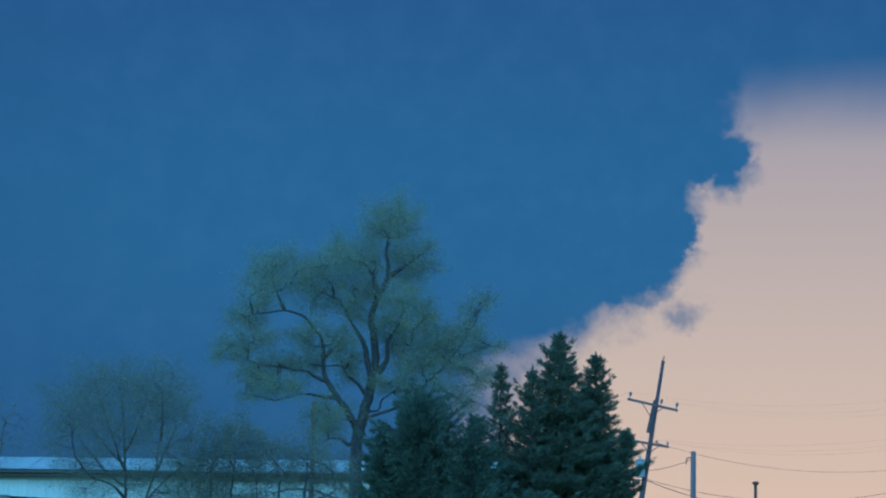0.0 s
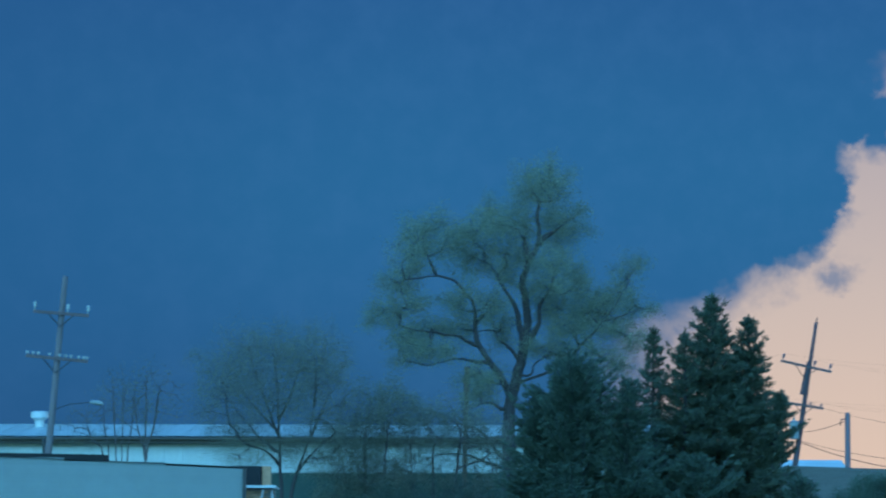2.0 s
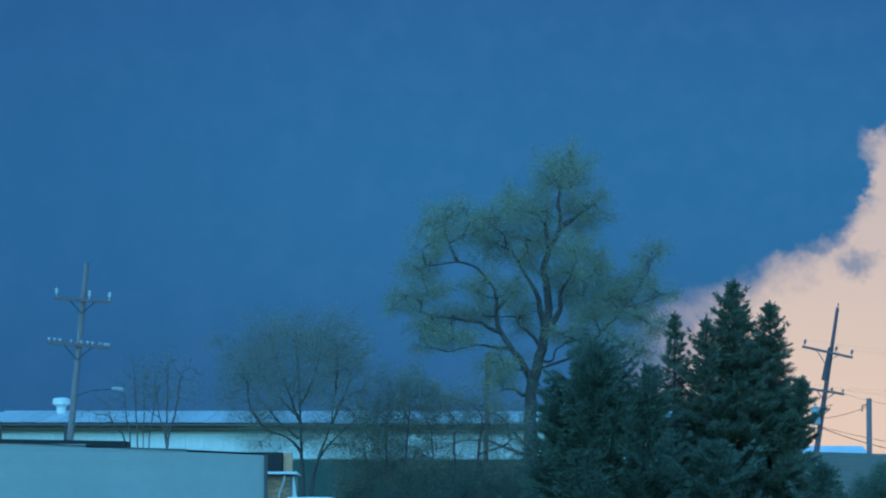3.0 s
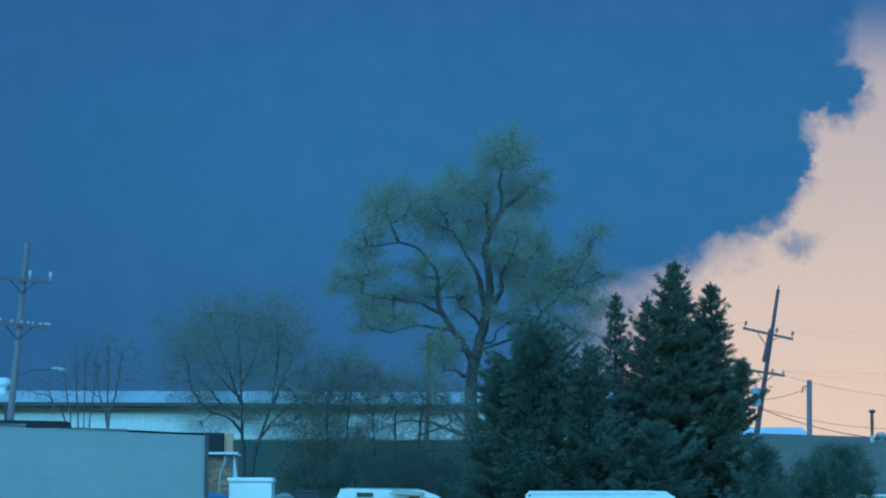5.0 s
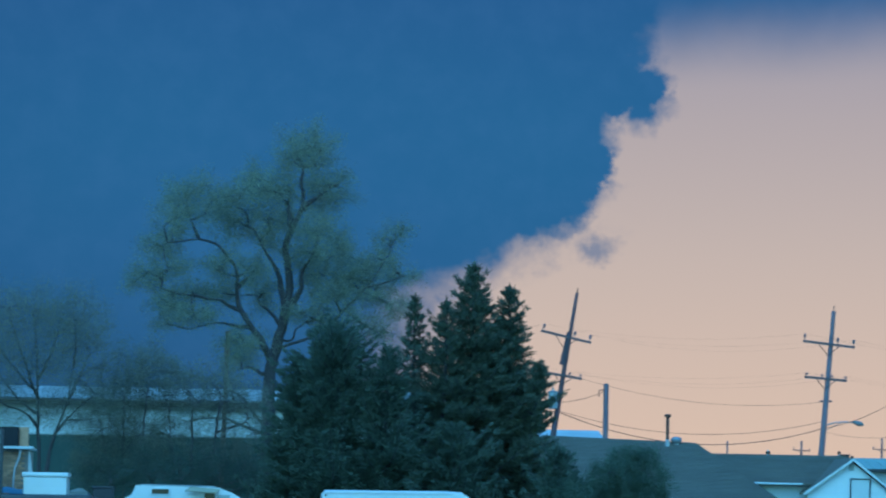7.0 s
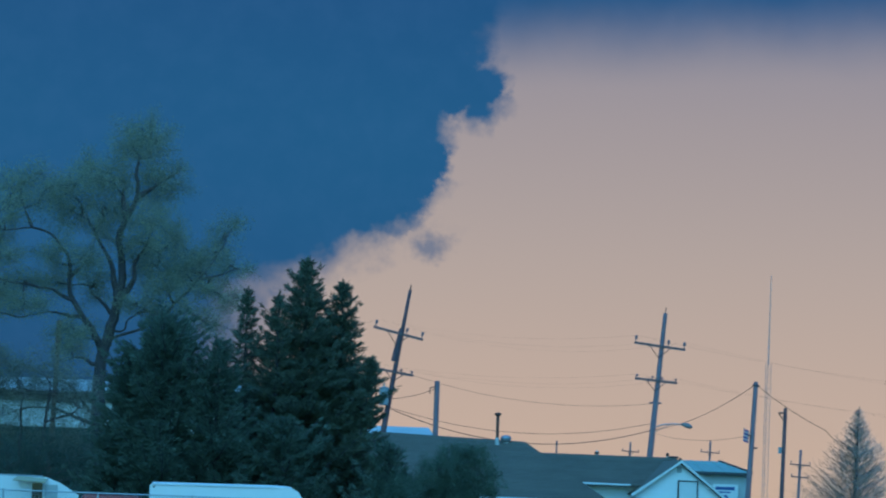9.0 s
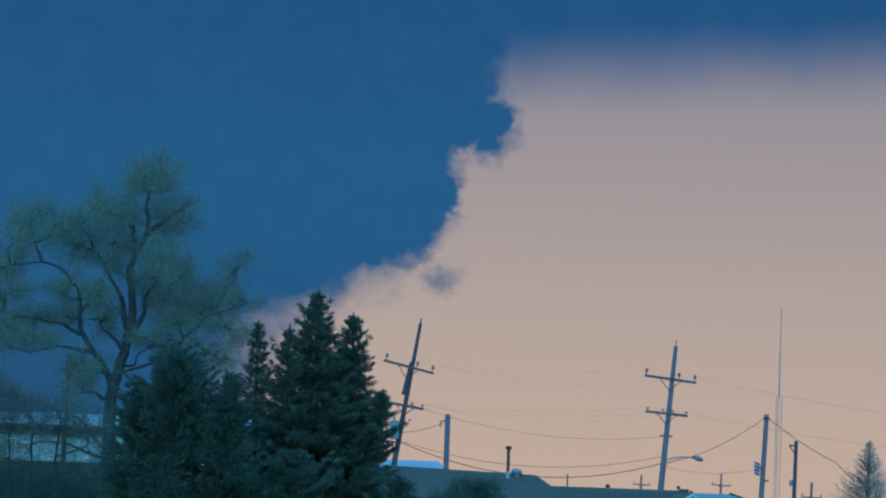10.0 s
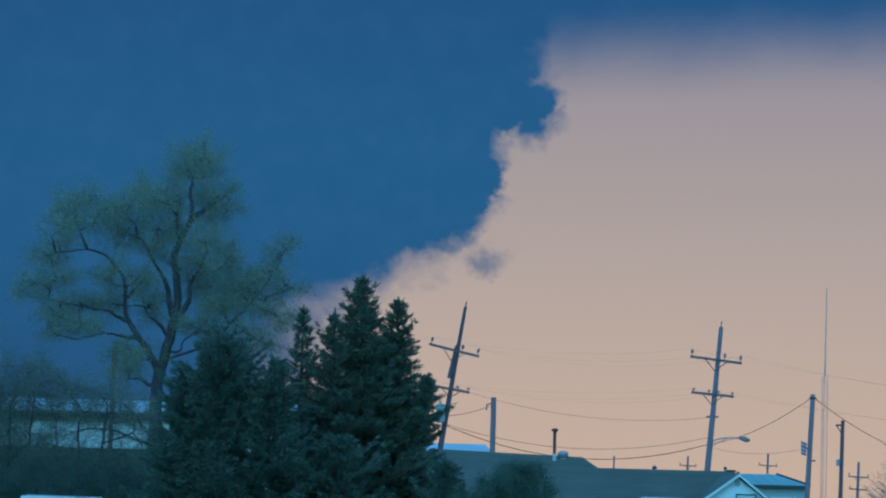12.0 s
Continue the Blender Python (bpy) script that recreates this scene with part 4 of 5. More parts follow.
LP, RP, FP = Vector(LB), Vector(RB), Vector(FB)
for i, j in ((0, 0), (1, 1), (2, 2)):
    cable(LP + la1[i], RP + ra1[j], 0.5 + 0.1 * i, 0.0019)
for i, j in ((0, 0), (1, 2), (2, 3)):
    cable(LP + la2[i], RP + ra2[j], 0.4 + 0.12 * i, 0.0022)
for j, dz in ((0, 0.0), (2, -0.3)):
    cable(RP + ra1[j], (62.0, 200.0, 9.6 + dz), 1.0, 0.0025)
for j, dz in ((0, 0.0), (3, -0.3)):
    cable(RP + ra2[j], (62.0, 200.0, 7.9 + dz), 0.9, 0.0025)
cable(LP + on_pole(LB, LT, 8.9), RP + on_pole(RB, RT, 7.7), 0.75, 0.008)
cable(LP + on_pole(LB, LT, 7.0), RP + on_pole(RB, RT, 6.7), 0.92, 0.012)
cable(LP + on_pole(LB, LT, 6.95), RP + on_pole(RB, RT, 6.35), 1.22, 0.02)
cable(LP + on_pole(LB, LT, 7.4), Vector(SB) + on_pole(SB, ST, 7.9), 0.12, 0.014)
cable(RP + on_pole(RB, RT, 6.35), Vector(CB) + on_pole(CB, CT, 7.5), 0.35, 0.013)
cable(Vector(CB) + on_pole(CB, CT, 7.5), (32.2, 162.0, 6.05), 0.12, 0.014)
cable(RP + on_pole(RB, RT, 6.2), Vector(CB) + on_pole(CB, CT, 5.4), 0.3, 0.007)
cable((32.2, 162.0, 6.05), (42.0, 200.0, 6.3), 0.4, 0.016)
for j, z in ((0, 11.0), (1, 9.2), (2, 8.4)):
    cable(LP + (la1[0] if j == 0 else la2[0]), (-2.4, 190, z), 1.0, 0.0025)

# flag on the service pole
flag = thing("flag", (26.5, 149.9, 5.05), "small striped flag hanging from the service pole", "flag")
part("staff", tube([(0.2, 0, 0.36), (-0.15, -0.1, 0.63)], 0.015, 6), STEEL, flag)
for k in range(7):
    vv = []
    for i in range(5):
        yy = 0.03 * math.sin(i * 1.6 + k * 0.3)
        vv += [(-0.13 + i * 0.055, yy - 0.1, 0.6 - k * 0.075 - i * 0.02), (-0.13 + i * 0.055, yy - 0.1, 0.53 - k * 0.075 - i * 0.02)]
    ff = [(2 * i, 2 * i + 1, 2 * i + 3, 2 * i + 2) for i in range(4)]
    part("stripe", (vv, ff), FLAG_BLUE if k % 2 == 0 else FLAG_WHITE, flag)


# ---- vehicles and yard ----
def camper():
    t = thing("camper_van", (-2.75, 125.0, 0), "white camper with small dark window, open door and tan awning", "camper")
    prof = [(-2.35, 0.55), (2.05, 0.55), (2.1, 1.85), (1.5, 2.22), (1.02, 2.40), (-1.76, 2.44), (-1.9, 2.12), (-2.35, 1.88)]
    k = len(prof)
    v = [(x, -1.05, z) for x, z in prof] + [(x, 1.05, z) for x, z in prof]
    part("body", (v, [tuple(range(k)), tuple(range(2 * k - 1, k - 1, -1))] + [(i, i + k, (i + 1) % k + k, (i + 1) % k) for i in range(k)]), VEHICLE_WHITE, t)
    w = part("window", boxed(-1.28, -0.6, -1.09, -1.055, 2.12, 2.36, bevel=0.01), WHITE_TRIM, t)
    part("pane", boxed(-1.22, -0.66, -1.1, -1.092, 2.16, 2.32), DARK_GLASS, w)
    # Dark plate on the closed body stands in for shade inside the doorway.
    part("door", boxed(0.55, 0.9, -1.09, -1.055, 0.7, 2.2), DARK_GLASS, t, "dark plate painted as shade inside the open doorway")
    part("door_leaf", boxed(0.98, 1.4, -1.12, -1.07, 0.7, 2.16, bevel=0.01), GREY_METAL, t, "grey door swung open")
    part("awning", merged(slab([(-0.1, -1.6, 2.28), (0.95, -1.6, 2.24), (1.05, -1.06, 2.36), (0.05, -1.06, 2.42)], 0.03)), TAN, t, "tan canvas awning")
    part("roof_rail", tube([(-1.6, -0.9, 2.46), (0.9, -0.9, 2.43)], 0.02, 6), STEEL, t)
    for x in (-1.3, 1.2):
        wh = part("wheel", tube([(x, -1.1, 0.36), (x, -0.85, 0.36)], 0.34, 18), RUBBER, t)
        part("rim", tube([(x, -1.13, 0.36), (x, -1.1, 0.36)], 0.19, 14), STEEL, wh)
        part("wheel", tube([(x, 0.85, 0.36), (x, 1.1, 0.36)], 0.34, 18), RUBBER, t)
    return t


def box_van():
    t = thing("box_van", (4.3, 125.0, 0), "white high-roofed panel van with rounded front", "van")
    prof = [(-2.57, 0.45), (2.62, 0.45), (2.66, 1.4), (2.6, 1.95), (2.42, 2.22), (2.2, 2.34), (1.6, 2.37), (-2.5, 2.34), (-2.57, 2.27)]
    k = len(prof)
    v = [(x, -1.0, z) for x, z in prof] + [(x, 1.0, z) for x, z in prof]
    v += [(x * 0.99, -0.86, z + 0.05) for x, z in prof[5:8]] + [(x * 0.99, 0.86, z + 0.05) for x, z in prof[5:8]]
    part("body", (v, [tuple(range(k)), tuple(range(2 * k - 1, k - 1, -1))] + [(i, i + k, (i + 1) % k + k, (i + 1) % k) for i in range(k)]
                  + [(5, 6, 2 * k + 1, 2 * k), (6, 7, 2 * k + 2, 2 * k + 1), (2 * k, 2 * k + 1, 2 * k + 4, 2 * k + 3), (2 * k + 1, 2 * k + 2, 2 * k + 5, 2 * k + 4)]), VEHICLE_WHITE, t)
    part("drip_rail", tube([(-2.5, -1.02, 2.3), (1.8, -1.02, 2.32)], 0.015, 5), WHITE_METAL, t)
    part("marker_light", boxed(-2.47, -2.41, -1.03, -1.0, 2.2, 2.25), DARK_GLASS, t)
    part("windscreen", slab([(2.61, -0.85, 1.9), (2.61, 0.85, 1.9), (2.67, 0.85, 1.4), (2.67, -0.85, 1.4)], 0.02), DARK_GLASS, t)
    for x in (-1.7, 1.75):
        for y in (-0.98, 0.78):
            wh = part("wheel", tube([(x, y, 0.36), (x, y + 0.2, 0.36)], 0.35, 18), RUBBER, t)
            part("rim", tube([(x, y - 0.02, 0.36), (x, y, 0.36)], 0.2, 14), STEEL, wh)
    return t


camper()
box_van()


def utility_box():
    t = thing("utility_trailer", (-6.87, 113.4, 0), "white box trailer with rounded rim", "trailer")
    part("body", boxed(-0.66, 0.66, -0.7, 0.9, 0.5, 2.56, bevel=0.04), VEHICLE_WHITE, t)
    part("rim", boxed(-0.71, 0.71, -0.75, 0.95, 2.56, 2.7, bevel=0.05), VEHICLE_WHITE, t, "rounded white roof rim")
    for x in (-0.5, 0.5):
        part("wheel", tube([(x, -0.72, 0.32), (x, -0.5, 0.32)], 0.32, 16), RUBBER, t)
        part("wheel", tube([(x, 0.6, 0.32), (x, 0.82, 0.32)], 0.32, 16), RUBBER, t)
    return t


utility_box()
pickup = thing("pickup_truck", (-6.55, 111.2, 0), "dark grey panel truck parked beside the shed", "truck")
part("body", boxed(-1.6, 2.0, -0.9, 0.9, 0.5, 1.25, bevel=0.1), DARK_STEEL, pickup)
part("cab", boxed(-1.5, 1.25, -0.8, 0.8, 1.2, 2.02, bevel=0.12), DARK_STEEL, pickup)
part("side_window", boxed(-1.0, 0.6, -0.83, -0.805, 1.45, 1.85), DARK_GLASS, pickup)
for x in (-1.0, 1.4):
    part("wheel", tube([(x, -0.95, 0.37), (x, -0.7, 0.37)], 0.36, 16), RUBBER, pickup)
    part("wheel", tube([(x, 0.7, 0.37), (x, 0.95, 0.37)], 0.36, 16), RUBBER, pickup)
tarp = thing("tarp_pile", (-7.85, 114.8, 0), "crumpled blue tarp over a stacked white crate", "tarp")
part("crate", boxed(-0.5, 0.45, -0.5, 0.5, 0, 2.0, bevel=0.03), WHITE_METAL, tarp)
tv, tf = [], []
for j in range(9):
    for i in range(13):
        x, y = -0.62 + 1.3 * i / 12, -0.62 + 1.24 * j / 8
        tv.append((x, y, 2.12 + 0.16 * noise.noise(Vector((x * 3, y * 3, 1.0))) - 0.35 * max(0, abs(y) - 0.5) * 3 + 0.06 * (x < 0.2)))
for j in range(8):
    for i in range(12):
        a = j * 13 + i
        tf.append((a, a + 1, a + 14, a + 13))
part("sheet", (tv, tf), TARP, tarp, "crumpled blue tarp")
pale = thing("covered_boat", (-6.45, 123.0, 0), "small pale covered boat on a stand", "boat")
bp = [(-0.55, 1.9), (-0.3, 2.16), (0.1, 2.3), (0.36, 2.22), (0.5, 1.9), (0.3, 0.0), (-0.5, 0.0)]
part("cover", ([(x, -0.6 + 0.1 * (i == 2), z) for i, (x, z) in enumerate(bp)] + [(x, 1.6, z * 0.97) for x, z in bp], [tuple(range(7)), tuple(range(13, 6, -1))] + [(i, i + 7, (i + 1) % 7 + 7, (i + 1) % 7) for i in range(7)]), CANVAS, pale)


bin_box = thing("metal_bin", (-5.6, 124.0, 0), "dark steel bin with rusty lower edge beside the camper", "bin")
part("body", boxed(-0.34, 0.34, -0.4, 0.4, 0.1, 2.3, bevel=0.03), DARK_STEEL, bin_box)
part("lid", boxed(-0.37, 0.37, -0.43, 0.43, 2.3, 2.38, bevel=0.02), DARK_STEEL, bin_box)
part("skid", boxed(-0.36, 0.36, -0.44, 0.44, 0.0, 0.1), RUST, bin_box)
suv = thing("red_car", (0.55, 130.0, 0), "dull red boxy car with roof rack", "car")
part("body", boxed(-1.3, 1.3, -0.9, 0.9, 0.4, 1.2, bevel=0.12), RED_PAINT, suv)
part("cabin", boxed(-1.1, 0.95, -0.8, 0.8, 1.15, 1.9, bevel=0.14), RED_PAINT, suv)
part("side_window", boxed(-0.9, 0.75, -0.83, -0.805, 1.35, 1.75), DARK_GLASS, suv)
for x in (-0.85, 0.85):
    for y in (-0.92, 0.72):
        part("wheel", tube([(x, y, 0.33), (x, y + 0.2, 0.33)], 0.33, 16), RUBBER, suv)
for y in (-0.6, 0.6):
    part("roof_rail", tube([(-0.9, y, 1.93), (0.8, y, 1.93)], 0.025, 6), DARK_STEEL, suv)


def wire_fence():
    t = thing("wire_fence", (0, 118.0, 0), "galvanised wire yard fence with top rail", "fence", kind="structure")
    x0, x1, h = -9.0, 12.0, 1.92
    n = 8
    for i in range(n):
        x = x0 + (x1 - x0) * i / (n - 1)
        part("post", tube([(x, 0, 0), (x, 0, h + 0.04)], 0.035, 8), STEEL, t)
    part("top_rail", tube([(x0, 0, h), (x1, 0, h)], 0.022, 8), STEEL, t)
    v, f = [], []
    k = 0
    x = x0
    while x < x1:
        for s in (1.9, -1.9):
            a, b = (x, 0.02, 0.02) if s > 0 else (x + 1.9, 0.02, 0.02), (x + 1.9, 0.02, 1.9) if s > 0 else (x, 0.02, 1.9)
            m, g = tube([a, b], 0.003, 3, False)
            v += m
            f += [tuple(i + k for i in q) for q in g]
            k += len(m)
        x += 0.12
    part("mesh", (v, f), STEEL, t, kind="stuff")


wire_fence()


# ---- trees, nearest first ----
def rounded(line):
    """A limb line with its corners rounded off."""
    P = [np.array(p, float) for p in line]
    P = [2 * P[0] - P[1]] + P + [2 * P[-1] - P[-2]]
    out = [P[1]]
    for a, b, c, d in zip(P, P[1:], P[2:], P[3:]):
        for u in (1 / 3, 2 / 3, 1.0):
            out.append(0.5 * (2 * b + (c - a) * u + (2 * a - 5 * b + 4 * c - d) * u * u + (3 * b - a - 3 * c + d) * u ** 3))
    return out


def boughs_into(seed, skeleton, blobs, each=3, share=0.1, lift=1.6):
    """Rising side limbs that leave the given skeleton and reach into every lobe of the crown."""
    rng = np.random.default_rng(seed + 7)
    have = []
    for line, *_ in skeleton:
        line = [np.array(p, float) for p in line]
        for a, b in zip(line, line[1:]):
            n = max(1, int(np.linalg.norm(b - a) / 0.3))
            have += [a + (b - a) * k / n for k in range(1, n + 1)]
    goals = []
    for b in blobs:
        for k in range(each):
            d = rng.normal(size=3)
            d = d / np.linalg.norm(d) * (0.25 + 0.65 * rng.random()) * (k > 0)
            goals.append(np.array(b[:3]) + d * np.array(b[3:6]))
    goals.sort(key=lambda g: min(np.linalg.norm(g - h) for h in have))
    out = []
    for g in goals:
        H = np.array(have)
        flat = np.linalg.norm(H[:, :2] - g[:2], axis=1)
        cost = np.linalg.norm(H - g, axis=1) + lift * np.maximum(0, H[:, 2] - g[2] + 0.35 * flat)
        a = H[int(cost.argmin())]
        L = np.linalg.norm(g - a)
        if L < 0.35:
            continue
        c = a + (g - a) * 0.5 + rng.normal(0, 0.09 * L, 3) + np.array([0, 0, 0.06 * L])
        n = max(3, int(L / 0.35))
        line = [a * (1 - u) ** 2 + 2 * c * u * (1 - u) + g * u * u for u in np.linspace(0, 1, n + 1)]
        have += line[1:]
        out.append((line, 0, share))
    return out


def leafy_tree(name, place, seed, skeleton, blobs, points, label, bark, leaf, leaves, size, spread, hang=0.0, tip=0.011, top=0.4, step=0.3, droop=0.0, kill=0.5, group="bare and budding trees", stem=0.05, each=3, share=0.1, lift=1.6, power=2.05):
    t = thing(name, place, label, "shrub" if "shrub" in name else "tree", group)
    skeleton = [(rounded(line), *rest) for line, *rest in skeleton]
    skeleton = skeleton + boughs_into(seed, skeleton, blobs, each, share, lift)
    nodes, par, least = grow(seed, skeleton, blobs, points, step=step, droop=droop, kill=kill)
    limbs, ends, r = timber(nodes, par, least, stem, tip, power, top)
    part("trunk", limbs, bark, t)
    if leaves:
        fine = (r < tip * 2.4) & (par >= 0)
        part("crown", flecks(seed + 1, nodes[fine], (nodes - nodes[par])[fine] / step, leaves, spread, size, 2.6, hang), leaf, t, kind="stuff")
    return t


WILLOW_STEMS = [
    ([(-0.09, 0.00), (-0.15, 5.02), (-0.17, 6.54), (-0.13, 7.81), (0.09, 8.88), (0.36, 9.85), (0.51, 10.74), (0.67, 11.68), (0.59, 12.65), (0.43, 13.46), (0.70, 14.36), (1.10, 15.15), (1.20, 15.85), (1.09, 16.48), (1.19, 17.12)], -1, 0.0, 0.0),
    ([(-0.11, 8.37), (-0.47, 9.18), (-0.96, 9.83), (-1.37, 10.44), (-1.61, 10.90), (-1.69, 11.53), (-1.67, 12.12), (-1.83, 12.63), (-2.14, 12.98), (-2.52, 13.46), (-3.03, 13.66), (-3.59, 13.73), (-4.23, 13.62), (-4.84, 13.54)], 0, 0.0, -0.9),
    ([(0.51, 10.66), (0.32, 11.50), (0.16, 12.26), (-0.10, 12.77), (-0.49, 13.40), (-0.80, 13.99), (-1.00, 14.34)], 0, 0.0, 0.8),
    ([(0.56, 10.66), (0.93, 11.18), (1.18, 11.69), (1.20, 12.40), (1.68, 13.17), (1.88, 13.81), (2.08, 14.37)], 0, 0.0, -0.8),
    ([(0.73, 14.39), (0.59, 15.15), (0.54, 15.58), (0.69, 16.10)], 0, 0.0, 0.5),
    ([(1.05, 15.15), (1.53, 15.57), (2.01, 15.88), (2.42, 16.24)], 0, 0.0, -0.5),
]
WILLOW_NEAR_ARMS = [
    ([(-3.42, 13.73), (-3.65, 14.24), (-3.89, 14.80), (-3.99, 15.36)], 0, -0.6, -0.2),
    ([(-1.55, 10.59), (-2.04, 10.82), (-2.37, 11.02), (-3.01, 11.09), (-3.69, 11.21), (-4.46, 11.30), (-5.07, 11.47)], 0, -0.2, -1.3),
    ([(-1.04, 9.91), (-1.54, 9.88), (-2.05, 10.03), (-2.56, 10.07), (-3.17, 9.94), (-3.83, 9.78)], 0, -0.1, 0.9),
    ([(0.36, 9.97), (-0.18, 10.58), (-0.64, 10.98), (-0.85, 11.54), (-0.80, 12.13)], 0, 0.0, 0.9),
    ([(-0.33, 5.40), (-0.92, 6.18), (-1.41, 6.76), (-1.95, 7.01), (-2.46, 7.13), (-3.35, 7.50), (-4.16, 7.80)], 0, -0.2, -1.3),
    ([(-0.33, 5.09), (-1.09, 5.37), (-2.01, 5.69), (-2.95, 5.75), (-3.53, 5.62), (-4.14, 5.41)], 0, -0.2, -1.7),
    ([(-0.35, 7.68), (-0.87, 8.03), (-1.40, 8.05), (-1.83, 7.89)], 0, -0.1, 0.8),
    ([(-1.69, 11.61), (-1.16, 12.17), (-0.99, 12.58)], 0, -0.3, 0.6),
]
WILLOW_FAR_ARMS = [
    ([(0.24, 9.29), (0.80, 9.34), (1.00, 9.85), (1.45, 10.21), (1.75, 10.50), (2.26, 11.14)], 0, 0.0, 1.1),
    ([(0.17, 8.98), (1.41, 9.35), (2.47, 9.97), (2.90, 10.46), (3.27, 10.87), (3.68, 11.28), (4.23, 12.17)], 0, 0.0, -1.2),
    ([(2.97, 10.51), (2.76, 11.09), (2.58, 11.65)], 0, -0.8, -1.2),
    ([(3.78, 11.35), (4.61, 12.43), (5.04, 13.20), (5.44, 13.92)], 0, -1.1, -0.6),
    ([(3.98, 11.66), (4.87, 11.93), (5.63, 12.24), (6.36, 12.35)], 0, -1.1, 0.0),
    ([(1.40, 10.19), (2.11, 10.32), (2.72, 10.12)], 0, 0.6, 1.6),
]
WILLOW_TOP = [(1.38, 18.19, 0.91, 0.66), (0.75, 17.46, 0.71, 0.56), (2.24, 16.21, 0.86, 0.86), (2.74, 16.59, 0.46, 0.46), (0.30, 16.19, 0.86, 0.66), (-1.03, 16.76, 0.46, 0.51), (-0.64, 15.83, 0.96, 0.51), (-2.04, 15.61, 1.07, 0.66), (-1.72, 14.74, 0.96, 0.56), (-0.37, 14.14, 0.71, 0.71), (0.14, 14.91, 0.71, 0.56), (1.67, 14.16, 0.86, 0.81), (0.97, 13.08, 0.61, 0.61), (1.64, 17.50, 0.76, 0.51)]
WILLOW_WINDWARD = [(-4.15, 15.62, 0.76, 0.71), (-3.44, 16.24, 0.51, 0.41), (-4.37, 14.64, 0.76, 0.56), (-3.17, 14.96, 0.66, 0.56), (-4.69, 13.93, 0.81, 0.36), (-5.45, 13.51, 0.51, 0.36), (-4.89, 13.21, 0.61, 0.23), (-5.61, 12.13, 0.71, 0.46), (-6.32, 11.69, 0.33, 0.20), (-4.67, 12.40, 0.86, 0.41), (-3.59, 11.39, 1.07, 0.41), (-4.65, 10.82, 0.71, 0.46), (-3.63, 10.24, 0.96, 0.30), (-4.90, 9.97, 0.46, 0.20), (-2.39, 12.54, 0.66, 0.71), (-1.11, 12.38, 0.71, 0.71), (-2.12, 11.40, 0.61, 0.41), (-0.59, 11.36, 0.61, 0.66)]
WILLOW_LEE = [(2.19, 12.92, 0.86, 0.71), (1.56, 12.40, 0.71, 0.61), (2.95, 13.49, 0.71, 0.66), (3.47, 12.22, 0.96, 0.71), (2.71, 11.40, 0.96, 0.61), (4.23, 12.73, 0.81, 0.66), (5.13, 13.76, 0.46, 0.66), (5.61, 14.41, 0.30, 0.30), (5.50, 12.49, 0.66, 0.36), (6.26, 12.27, 0.36, 0.10), (4.49, 11.46, 0.96, 0.51), (5.26, 10.91, 0.66, 0.51), (3.74, 10.23, 0.66, 0.41), (4.71, 9.68, 0.61, 0.46), (1.19, 10.49, 0.81, 0.41), (2.21, 10.22, 0.71, 0.36)]
WILLOW_SKIRT = [(-1.33, 9.07, 0.86, 0.61), (-1.53, 8.46, 0.76, 0.30)]


def in_depth(lines, share):
    """Limb lines of x and height, swung towards or away from the street as they leave the stem."""
    out = []
    for line, root, y0, y1 in lines:
        n = len(line) - 1
        out.append(([(x, y0 + (y1 - y0) * k / n, z) for k, (x, z) in enumerate(line)], root, 1.0 if root < 0 else share))
    return out


def lobes(seed, rows):
    """Rounded lobes of the crown, deeper than they are wide, staggered in depth."""
    rng = random.Random(seed)
    return [(x, rng.uniform(-1.4, 1.4), z, 1.22 * a, min(2.4, 1.2 + 1.2 * a), 1.2 * b) for x, z, a, b in rows]


leafy_tree("willow_tree", (0, 165, 0), 21, in_depth(WILLOW_STEMS, 0.3) + in_depth(WILLOW_NEAR_ARMS, 0.16) + in_depth(WILLOW_FAR_ARMS, 0.11), lobes(5, WILLOW_TOP + WILLOW_WINDWARD + WILLOW_LEE + WILLOW_SKIRT), 8200,
           "large willow with dark limbs and thin fresh green leaves", BARK, WILLOW_LEAF, 300000, 0.023, (0.15, 0.15, 0.14), 0.0, droop=0.0, tip=0.009, stem=0.6, top=0.5, kill=0.29, step=0.22, share=0.08, lift=0.5, power=2.7)
